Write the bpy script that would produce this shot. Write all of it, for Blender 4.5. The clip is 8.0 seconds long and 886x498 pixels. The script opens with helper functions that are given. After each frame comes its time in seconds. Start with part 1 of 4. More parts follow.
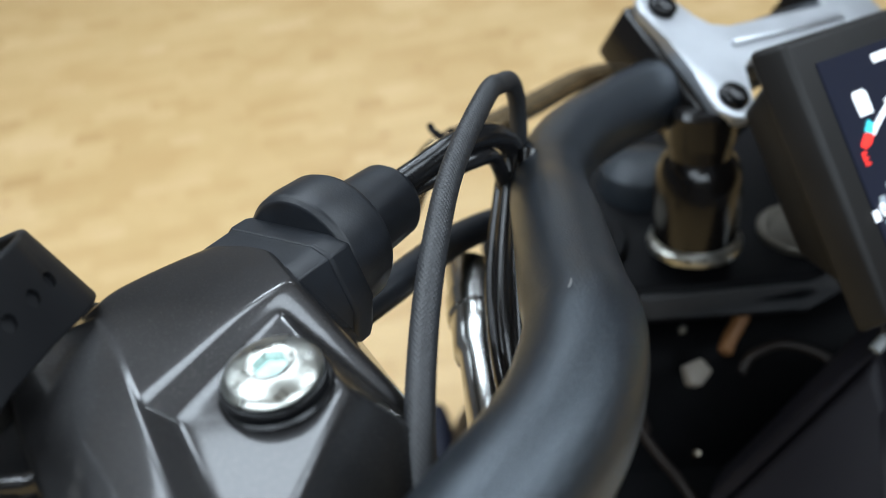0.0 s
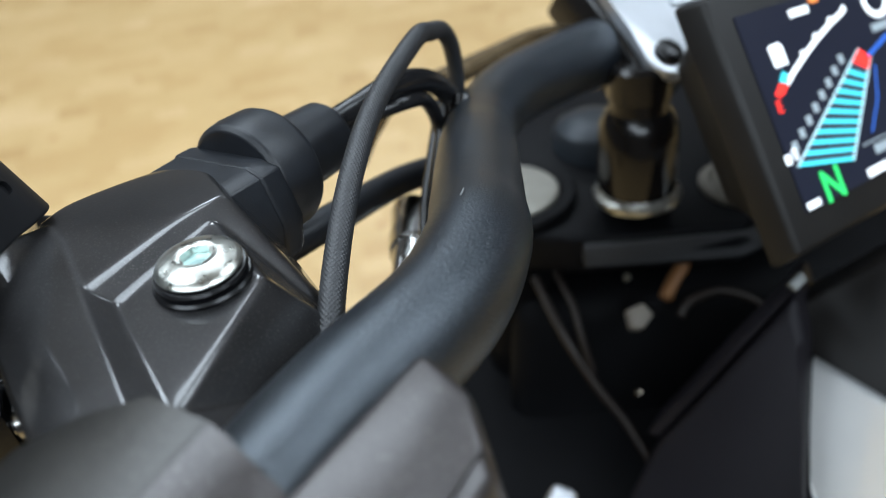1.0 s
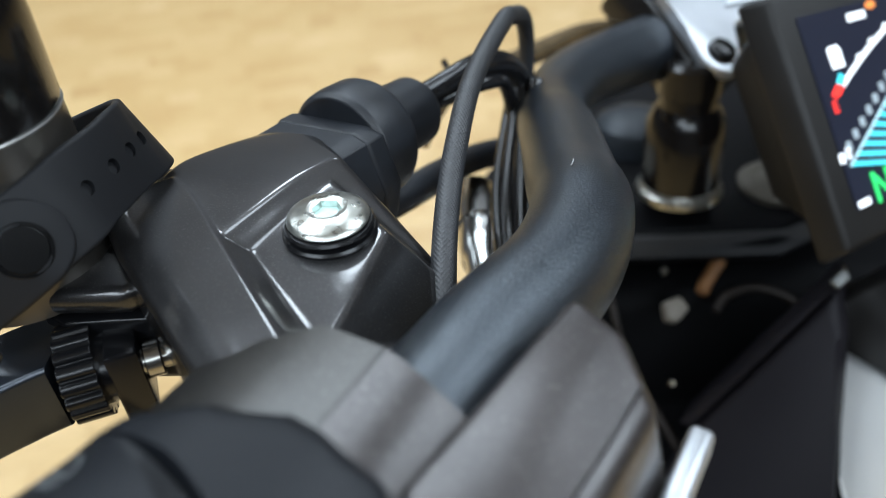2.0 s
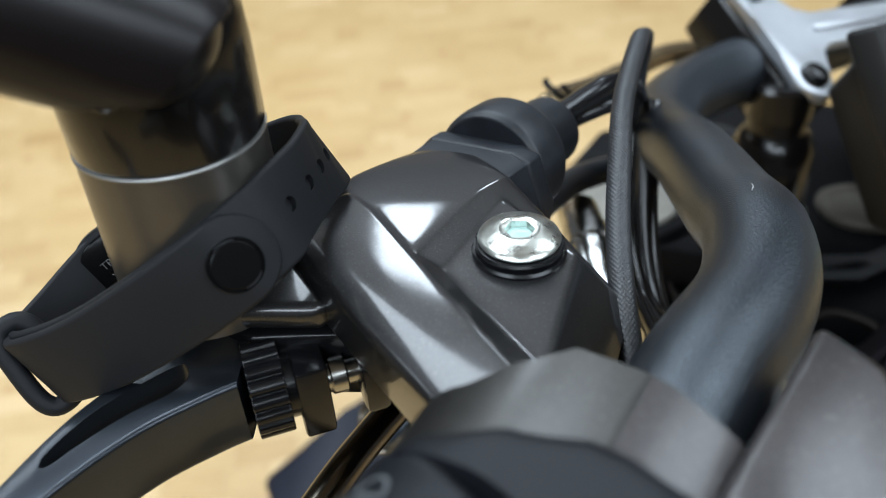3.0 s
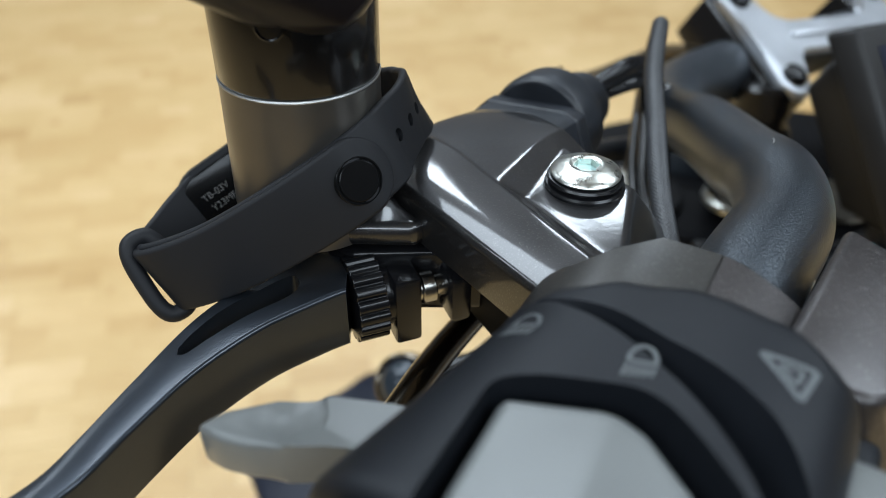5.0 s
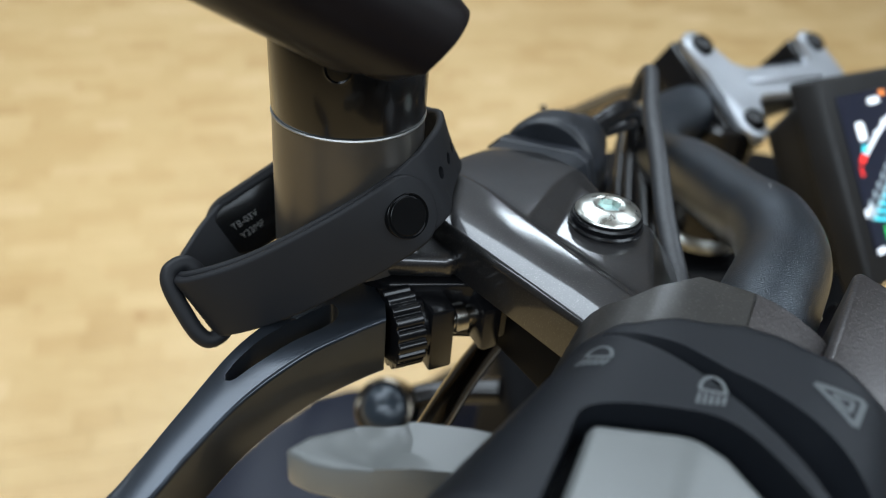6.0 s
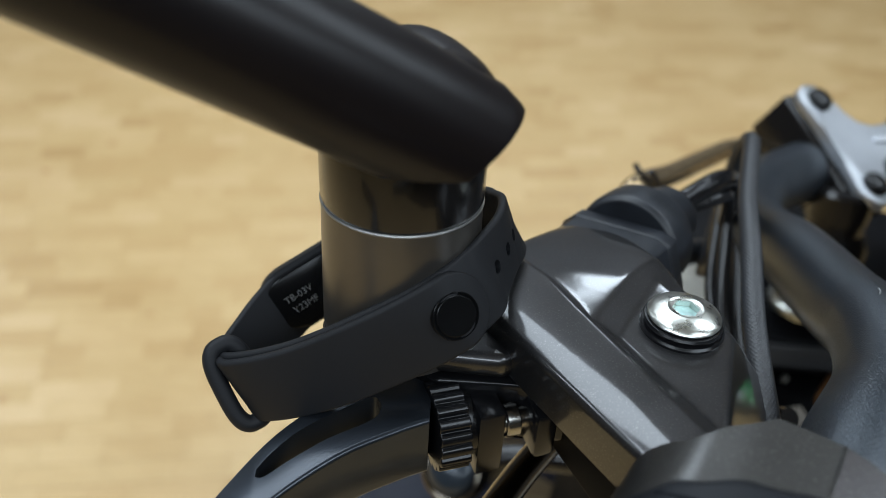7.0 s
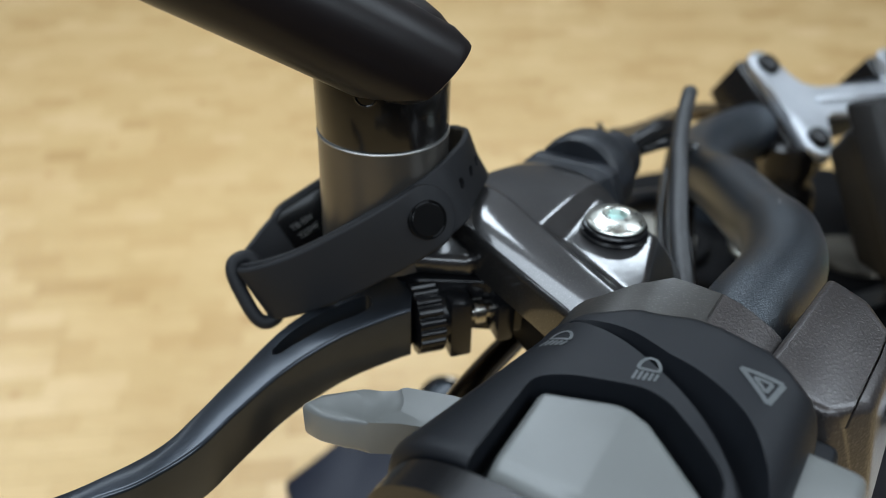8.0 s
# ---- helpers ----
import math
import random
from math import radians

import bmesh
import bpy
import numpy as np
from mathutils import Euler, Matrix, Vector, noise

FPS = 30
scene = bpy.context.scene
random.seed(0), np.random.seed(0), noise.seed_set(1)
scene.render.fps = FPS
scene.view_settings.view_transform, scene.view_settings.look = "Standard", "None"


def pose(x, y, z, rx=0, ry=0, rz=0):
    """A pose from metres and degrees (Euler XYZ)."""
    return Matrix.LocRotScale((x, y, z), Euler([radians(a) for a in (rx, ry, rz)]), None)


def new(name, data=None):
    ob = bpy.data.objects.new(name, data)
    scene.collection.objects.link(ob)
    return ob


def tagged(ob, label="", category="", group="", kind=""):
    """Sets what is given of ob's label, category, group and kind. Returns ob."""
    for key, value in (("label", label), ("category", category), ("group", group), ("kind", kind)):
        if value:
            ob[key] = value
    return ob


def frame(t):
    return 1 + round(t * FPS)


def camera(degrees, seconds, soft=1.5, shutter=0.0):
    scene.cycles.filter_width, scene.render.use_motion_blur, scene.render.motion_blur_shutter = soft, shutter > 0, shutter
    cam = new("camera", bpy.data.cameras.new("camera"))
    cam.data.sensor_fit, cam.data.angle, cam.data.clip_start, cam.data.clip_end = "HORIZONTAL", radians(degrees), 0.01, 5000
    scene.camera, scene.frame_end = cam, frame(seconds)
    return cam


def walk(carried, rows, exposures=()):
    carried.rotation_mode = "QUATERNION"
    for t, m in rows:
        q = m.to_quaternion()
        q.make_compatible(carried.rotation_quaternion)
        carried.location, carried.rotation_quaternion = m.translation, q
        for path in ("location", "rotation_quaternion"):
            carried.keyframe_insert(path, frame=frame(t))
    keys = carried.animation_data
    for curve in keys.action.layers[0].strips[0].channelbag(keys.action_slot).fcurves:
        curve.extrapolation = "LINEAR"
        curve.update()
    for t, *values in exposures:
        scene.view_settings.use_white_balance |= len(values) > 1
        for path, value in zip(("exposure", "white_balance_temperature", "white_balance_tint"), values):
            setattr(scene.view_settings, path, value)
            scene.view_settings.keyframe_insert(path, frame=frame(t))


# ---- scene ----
cam = camera(59.2, 8.0, 0.8)
cam.data.dof.use_dof = True
cam.data.dof.focus_distance = 0.165
cam.data.dof.aperture_fstop = 11.0
METRES, EYE, TILT, LEAN, TURN = 0.3045, 1.15, -45.0, 5.0, 0.0
ROWS = [
    (0.0, 0.0, 0.0, 0.0, 0.0, 0.0, -0.0),
    (0.5, 0.0089, -0.0298, -0.0347, -0.42, -0.98, -0.4),
    (1.0, 0.0522, -0.0655, -0.0419, -0.71, -1.57, 0.09),
    (1.5, 0.0642, -0.09, -0.0559, -1.19, -1.74, 0.39),
    (2.0, -0.0227, -0.091, -0.066, -0.9, -1.65, -2.56),
    (3.5, -0.1438, -0.0918, -0.0674, -0.2, -0.18, -4.02),
    (4.0, -0.1175, -0.1085, -0.1108, -0.57, 0.08, -4.55),
    (4.5, -0.1576, -0.1443, -0.1309, -1.08, 0.2, -4.59),
    (6.0, -0.305, -0.1939, -0.1384, -8.83, 2.95, -6.04),
    (6.5, -0.2816, -0.1622, -0.1082, -4.76, 3.62, -11.31),
    (7.0, -0.2735, -0.1578, -0.0773, -1.36, 3.3, -9.69),
    (7.5, -0.2436, -0.1847, -0.0833, -0.68, 2.96, -9.58),
    (8.0, -0.2441, -0.2841, -0.146, -1.22, 3.11, -7.97),
]
walk(cam, [(t, pose(0, 0, EYE, TILT, LEAN, TURN) @ pose(METRES * x, METRES * y, METRES * z, 90 + pitch, roll, yaw)) for t, x, y, z, yaw, pitch, roll in ROWS], exposures=[(0.0, -0.07), (1.0, -0.06), (2.0, 0.06), (3.5, 0.06), (4.5, 0.02), (6.0, -0.06), (7.0, -0.3), (7.5, -0.25), (8.0, -0.18)])

# ---- light ----
world = bpy.data.worlds.new("room_world")
scene.world = world
world.use_nodes = True
world.node_tree.nodes["Background"].inputs[0].default_value = (0.8, 0.85, 1.0, 1)
world.node_tree.nodes["Background"].inputs[1].default_value = 0.3


def ceiling_lamp(x, y, z, sx, sy, watts, tint=(0.86, 1.0, 1.13)):
    data = bpy.data.lights.new("ceiling_lamp", "AREA")
    data.shape, data.size, data.size_y, data.energy, data.color = "RECTANGLE", sx, sy, watts, tint
    ob = new("ceiling_lamp", data)
    ob.matrix_world = pose(x, y, z)
    return ob


# ---- axes of reference: millimetres on the clutch bracket, z along the mirror post ----
S = METRES / 290.0
AU, AV, AW = Vector((0.99498, -0.05937, 0.08059)), Vector((0.0, 0.80481, 0.59354)), Vector((-0.1001, -0.59056, 0.80076))
BASE = pose(0, 0, EYE, TILT, LEAN, TURN)
LOCAL = Matrix(((AU.x, AV.x, AW.x, -25), (AU.y, AV.y, AW.y, 114), (AU.z, AV.z, AW.z, -23), (0, 0, 0, 1)))
G = BASE @ Matrix.Diagonal((S, S, S, 1)) @ LOCAL


def material(name, colour, rough=0.5, metal=0.0, vary=0.15, scale=60.0, grain=0.0, grain_scale=2500.0, coat=0.0, coat_rough=0.08, fleck=0.0, rough_vary=0.1, spec=0.35):
    m = bpy.data.materials.new(name)
    m.use_nodes = True
    n, l = m.node_tree.nodes, m.node_tree.links
    p = n["Principled BSDF"]
    p.inputs["Roughness"].default_value, p.inputs["Metallic"].default_value = rough, metal
    p.inputs["Specular IOR Level"].default_value = spec
    p.inputs["Coat Weight"].default_value, p.inputs["Coat Roughness"].default_value = coat, coat_rough
    tc = n.new("ShaderNodeTexCoord")
    big = n.new("ShaderNodeTexNoise")
    big.inputs["Scale"].default_value, big.inputs["Detail"].default_value = scale, 6
    fine = n.new("ShaderNodeTexNoise")
    fine.inputs["Scale"].default_value, fine.inputs["Detail"].default_value = grain_scale, 2
    l.new(tc.outputs["Object"], big.inputs["Vector"])
    l.new(tc.outputs["Object"], fine.inputs["Vector"])
    ramp = n.new("ShaderNodeValToRGB")
    c = Vector(colour)
    ramp.color_ramp.elements[0].position, ramp.color_ramp.elements[1].position = 0.3, 0.7
    ramp.color_ramp.elements[0].color = (*(c * (1 - vary)), 1)
    ramp.color_ramp.elements[1].color = (*(c * (1 + vary)), 1)
    l.new(big.outputs["Fac"], ramp.inputs["Fac"])
    last = ramp.outputs["Color"]
    if fleck:
        mix = n.new("ShaderNodeMix")
        mix.data_type, mix.blend_type = "RGBA", "ADD"
        fr = n.new("ShaderNodeValToRGB")
        fr.color_ramp.elements[0].position, fr.color_ramp.elements[1].position = 0.58, 0.75
        fr.color_ramp.elements[1].color = (fleck, fleck * 0.95, fleck * 0.88, 1)
        l.new(fine.outputs["Fac"], fr.inputs["Fac"])
        mix.inputs[0].default_value = 1.0
        l.new(last, mix.inputs[6])
        l.new(fr.outputs["Color"], mix.inputs[7])
        last = mix.outputs[2]
    l.new(last, p.inputs["Base Color"])
    rr = n.new("ShaderNodeMapRange")
    rr.inputs["To Min"].default_value, rr.inputs["To Max"].default_value = max(0.02, rough * (1 - rough_vary)), min(1, rough * (1 + rough_vary))
    l.new(big.outputs["Fac"], rr.inputs["Value"])
    l.new(rr.outputs["Result"], p.inputs["Roughness"])
    if grain:
        b = n.new("ShaderNodeBump")
        b.inputs["Strength"].default_value, b.inputs["Distance"].default_value = grain, 0.0002
        l.new(fine.outputs["Fac"], b.inputs["Height"])
        l.new(b.outputs["Normal"], p.inputs["Normal"])
    return m


def glow(name, colour, strength):
    m = bpy.data.materials.new(name)
    m.use_nodes = True
    p = m.node_tree.nodes["Principled BSDF"]
    p.inputs["Base Color"].default_value = (*colour, 1)
    p.inputs["Emission Color"].default_value = (*colour, 1)
    p.inputs["Emission Strength"].default_value = strength
    p.inputs["Roughness"].default_value = 0.3
    return m


GUNMETAL = material("gunmetal_paint", (0.0345, 0.0335, 0.0345), 0.40, 0.85, 0.14, 80, 0.12, 3000, 1.0, 0.085, fleck=0.05, spec=0.3)
GUNMETAL.node_tree.nodes["Principled BSDF"].inputs["Coat IOR"].default_value = 1.5


def orange_peel(m, scale, strength):
    """A faint waviness of the clear coat, as sprayed paint has on a casting."""
    n, l = m.node_tree.nodes, m.node_tree.links
    tc, wave, b = n.new("ShaderNodeTexCoord"), n.new("ShaderNodeTexNoise"), n.new("ShaderNodeBump")
    wave.inputs["Scale"].default_value, wave.inputs["Detail"].default_value = scale, 2
    b.inputs["Strength"].default_value, b.inputs["Distance"].default_value = strength, 0.0002
    l.new(tc.outputs["Object"], wave.inputs["Vector"])
    l.new(wave.outputs["Fac"], b.inputs["Height"])
    l.new(b.outputs["Normal"], n["Principled BSDF"].inputs["Coat Normal"])


orange_peel(GUNMETAL, 420, 0.05)
BAR_BLACK = material("satin_black_bar", (0.0045, 0.0066, 0.0098), 0.33, 0.0, 0.15, 90, 0.8, 2200, spec=0.95, fleck=0.02)
BAR_BLACK.node_tree.nodes["Principled BSDF"].inputs["Specular Tint"].default_value = (0.9, 1.0, 1.1, 1)
RUBBER = material("black_rubber", (0.0085, 0.0102, 0.0135), 0.43, 0.0, 0.3, 160, 0.18, 1500, spec=0.42)
SILICONE = material("charcoal_silicone", (0.0095, 0.0098, 0.0112), 0.6, 0.0, 0.08, 60, 0.08, 3000, spec=0.22)
SNAP = material("black_snap_plastic", (0.0028, 0.0028, 0.003), 0.26, 0.0, 0.1, spec=0.16)
GLOSS = material("gloss_black_paint", (0.0045, 0.0038, 0.0036), 0.24, 0.0, 0.1, 40, 0.0, 2000, 0.3, 0.09, spec=0.25)
POST = material("satin_graphite_metal", (0.13, 0.12, 0.108), 0.32, 0.85, 0.08, 50, 0.04, 4000)
CHROME = material("zinc_plated_steel", (0.52, 0.525, 0.485), 0.3, 1.0, 0.16, 400, 0.34, 750, rough_vary=0.45)
SOCKET = material("greenish_zinc", (0.45, 0.66, 0.64), 0.3, 0.8, 0.2, 500)
LEVER = material("black_anodised_lever", (0.027, 0.032, 0.040), 0.31, 0.75, 0.12, 60, 0.1, 2600, 0.35, 0.16)
BLACK_METAL = material("black_oxide_metal", (0.0055, 0.0055, 0.0062), 0.24, 0.1, 0.2, 90)
DARK_STEEL = material("dull_turned_steel", (0.34, 0.33, 0.31), 0.24, 1.0, 0.1, 200)
PLASTIC = material("matt_black_plastic", (0.006, 0.0071, 0.0093), 0.48, 0.0, 0.1, 70, 0.25, 3500, spec=0.22)
BROWN_PLASTIC = material("dark_textured_plastic", (0.047, 0.0415, 0.041), 0.41, 0.7, 0.16, 90, 0.75, 1500, 0.6, 0.24, spec=0.35, fleck=0.05)
GREY_PLASTIC = material("grey_plastic", (0.118, 0.123, 0.12), 0.3, 0.0, 0.05, 70, spec=0.4)
PRINT = material("grey_print", (0.16, 0.17, 0.175), 0.6, 0.0, 0.1, 900)
SILVER = material("satin_silver", (0.47, 0.485, 0.51), 0.40, 0.9, 0.08, 60, 0.1, 3000)
CLAMP_PAINT = material("matt_dark_clamp_paint", (0.042, 0.040, 0.037), 0.42, 0.75, 0.14, 90, 0.3, 1900, 0.5, 0.22, spec=0.3, fleck=0.04)
YOKE = material("black_yoke_paint", (0.004, 0.004, 0.0046), 0.45, 0.0, 0.2, 30, 0.15, 1200, spec=0.08)
WHITE = material("pearl_white_paint", (0.8, 0.8, 0.79), 0.22, 0.1, 0.04, 20, 0, 2000, 0.8, 0.05)
DARKPANEL = material("dark_grey_panel", (0.0075, 0.0066, 0.0085), 0.5, 0.0, 0.1, 20, 0.2, 1800, spec=0.14)
CABLE = material("shiny_black_cable", (0.01, 0.01, 0.011), 0.2, 0.0, 0.2, 120)
BEZEL = material("matt_black_bezel", (0.0075, 0.0066, 0.006), 0.48, 0.0, 0.1, 60, 0.2, 3500, spec=0.28)
SCREEN = glow("dark_screen", (0.009, 0.011, 0.022), 0.45)
UI_WHITE, UI_CYAN, UI_RED, UI_GREEN = glow("ui_white", (0.8, 0.85, 0.9), 1.0), glow("ui_cyan", (0.06, 0.62, 0.72), 1.0), glow("ui_red", (0.9, 0.04, 0.03), 1.0), glow("ui_green", (0.03, 0.62, 0.14), 1.0)
UI_BLUE, UI_ORANGE, UI_GREY = glow("ui_blue", (0.03, 0.12, 0.5), 0.8), glow("ui_orange", (0.8, 0.25, 0.06), 0.8), glow("ui_grey", (0.25, 0.3, 0.33), 0.8)


# ---- mesh helpers ----
def part(name, bm, mat, parent, label="", sharp=35, local=True):
    """Links a bmesh as one mesh object under its parent."""
    if local:
        bm.transform(G)
    bmesh.ops.recalc_face_normals(bm, faces=bm.faces[:])
    me = bpy.data.meshes.new(name)
    bm.to_mesh(me)
    bm.free()
    for poly in me.polygons:
        poly.use_smooth = True
    me.set_sharp_from_angle(angle=radians(sharp))
    me.materials.append(mat)
    ob = new(name, me)
    if parent:
        ob.parent = parent
        ob.matrix_parent_inverse = parent.matrix_world.inverted()
    if label:
        tagged(ob, label)
    return ob


def thing(name, at, label, category, group="", kind=""):
    ob = new(name)
    ob.matrix_world = Matrix.Translation(at)
    ob.empty_display_size = 0.05
    bpy.context.view_layer.update()
    return tagged(ob, label, category, group, kind)


def basis(o, z, x=(1, 0, 0)):
    z = Vector(z).normalized()
    y = z.cross(Vector(x)).normalized()
    x = y.cross(z)
    return Matrix(((x.x, y.x, z.x, o[0]), (x.y, y.y, z.y, o[1]), (x.z, y.z, z.z, o[2]), (0, 0, 0, 1)))


def spline(pts, n=8):
    P = [Vector(p) for p in pts]
    P = [2 * P[0] - P[1]] + P + [2 * P[-1] - P[-2]]
    out = []
    for i in range(1, len(P) - 2):
        a, b, c, d = P[i - 1:i + 3]
        for k in range(n):
            s = k / n
            out.append(0.5 * (2 * b + (c - a) * s + (2 * a - 5 * b + 4 * c - d) * s * s + (3 * b - a - 3 * c + d) * s ** 3))
    out.append(P[-2])
    return out


def merge(*bms):
    out = bmesh.new()
    for b in bms:
        me = bpy.data.meshes.new("tmp")
        b.to_mesh(me)
        b.free()
        out.from_mesh(me)
        bpy.data.meshes.remove(me)
    return out


def sweep(pts, section, closed_path=False, ups=None, scale=None):
    """Carries a closed 2D section along a path; ups gives the section's y at each point."""
    bm = bmesh.new()
    n = len(pts)
    rings = []
    t0 = (pts[1] - pts[0]).normalized()
    up = Vector((0, 0, 1)) if abs(t0.z) < 0.9 else Vector((0, 1, 0))
    for i, p in enumerate(pts):
        a, b = (pts[i - 1], pts[(i + 1) % n]) if closed_path else (pts[max(i - 1, 0)], pts[min(i + 1, n - 1)])
        t = (b - a).normalized()
        if ups:
            up = ups[i] if not callable(ups) else ups(p)
        x = t.cross(up).normalized()
        up = x.cross(t).normalized()
        k = scale[i] if scale else 1.0
        rings.append([bm.verts.new(p + x * (q[0] * k) + up * (q[1] * k)) for q in section])
    m = len(section)
    for i in range(n if closed_path else n - 1):
        r, s = rings[i], rings[(i + 1) % n]
        for j in range(m):
            bm.faces.new((r[j], r[(j + 1) % m], s[(j + 1) % m], s[j]))
    if not closed_path:
        bm.faces.new(rings[0])
        bm.faces.new(rings[-1])
    return bm


def circle(r, n=20, flat=1.0):
    return [(r * math.cos(2 * math.pi * i / n), r * flat * math.sin(2 * math.pi * i / n)) for i in range(n)]


def rounded(w, h, r, n=4):
    out = []
    for cx, cy, a0 in ((w - r, h - r, 0), (-w + r, h - r, 90), (-w + r, -h + r, 180), (w - r, -h + r, 270)):
        for k in range(n + 1):
            a = radians(a0 + 90 * k / n)
            out.append((cx + r * math.cos(a), cy + r * math.sin(a)))
    return out


def tube(pts, r, seg=18, n=8, scale=None):
    return sweep(spline(pts, n) if n else [Vector(p) for p in pts], circle(r, seg), scale=scale)


def lathe(o, axis, prof, seg=40, x=(1, 0, 0)):
    """Turns a profile of (radius, height) about an axis."""
    bm = bmesh.new()
    M = basis(o, axis, x)
    rings = []
    for r, h in prof:
        if r < 1e-6:
            rings.append([bm.verts.new(M @ Vector((0, 0, h)))])
        else:
            rings.append([bm.verts.new(M @ Vector((r * math.cos(2 * math.pi * i / seg), r * math.sin(2 * math.pi * i / seg), h))) for i in range(seg)])
    for a, b in zip(rings, rings[1:]):
        for i in range(seg):
            j = (i + 1) % seg
            if len(a) == 1 and len(b) > 1:
                bm.faces.new((a[0], b[i], b[j]))
            elif len(b) == 1 and len(a) > 1:
                bm.faces.new((a[i], a[j], b[0]))
            elif len(a) > 1:
                bm.faces.new((a[i], a[j], b[j], b[i]))
    for r in (rings[0], rings[-1]):
        if len(r) > 1:
            bm.faces.new(r)
    return bm


def prism(poly, lo, hi, M=None, bev=0.0, segs=3):
    """Extrudes a polygon from lo to hi; lo and hi may be functions of (x, y)."""
    bm = bmesh.new()
    f = lambda h, p: h(*p) if callable(h) else h
    a = [bm.verts.new((*p, f(lo, p))) for p in poly]
    b = [bm.verts.new((*p, f(hi, p))) for p in poly]
    n = len(poly)
    bm.faces.new(a[::-1])
    bm.faces.new(b)
    for i in range(n):
        bm.faces.new((a[i], a[(i + 1) % n], b[(i + 1) % n], b[i]))
    if bev:
        bmesh.ops.bevel(bm, geom=bm.edges[:], offset=bev, segments=segs, profile=0.5, affect="EDGES", clamp_overlap=True)
    if M:
        bm.transform(M)
    return bm


def block(M, sx, sy, sz, bev=0.5, segs=2):
    return prism([(-sx / 2, -sy / 2), (sx / 2, -sy / 2), (sx / 2, sy / 2), (-sx / 2, sy / 2)], -sz / 2, sz / 2, M, bev, segs)


# ---- room ----
def plain(name, M, sx, sy, sz, mat, label, category):
    bm = bmesh.new()
    bmesh.ops.create_cube(bm, size=1)
    bm.transform(M @ Matrix.Diagonal((sx, sy, sz, 1)))
    ob = part(name, bm, mat, None, local=False)
    return tagged(ob, label, category, kind="structure")


WALL = material("grey_wall_paint", (0.16, 0.16, 0.17), 0.8, 0, 0.03, 2, 0.1, 300)
CEIL = material("grey_ceiling", (0.22, 0.22, 0.23), 0.9, 0, 0.03, 2)
RX, RY, RH = 5.0, 5.0, 2.9
plain("ceiling", pose(0, 0, RH + 0.05), 2 * RX + 0.2, 2 * RY + 0.2, 0.1, CEIL, "plain grey painted showroom ceiling", "ceiling")
plain("wall_north", pose(0, RY + 0.05, RH / 2), 2 * RX, 0.1, RH, WALL, "plain grey painted room wall", "wall")
plain("wall_south", pose(0, -RY - 0.05, RH / 2), 2 * RX, 0.1, RH, WALL, "plain grey painted room wall", "wall")
plain("wall_east", pose(RX + 0.05, 0, RH / 2), 0.1, 2 * RY, RH, WALL, "plain grey painted room wall", "wall")
plain("wall_west", pose(-RX - 0.05, 0, RH / 2), 0.1, 2 * RY, RH, WALL, "plain grey painted room wall", "wall")
for lx, ly in ((-1.7, 0.6), (-1.7, -1.4), (1.9, -0.9), (1.9, 1.1), (0.1, -2.2)):
    ceiling_lamp(lx, ly, RH - 0.03, 2.2, 1.0, 54)
ceiling_lamp(0.86, 4.15, RH - 0.03, 0.6, 0.5, 18)
ceiling_lamp(-0.5, 3.66, RH - 0.03, 0.42, 1.3, 30)
ceiling_lamp(-0.5, 1.72, RH - 0.03, 1.5, 1.1, 42)
ceiling_lamp(-3.8, 3.0, RH - 0.03, 1.4, 1.4, 40)

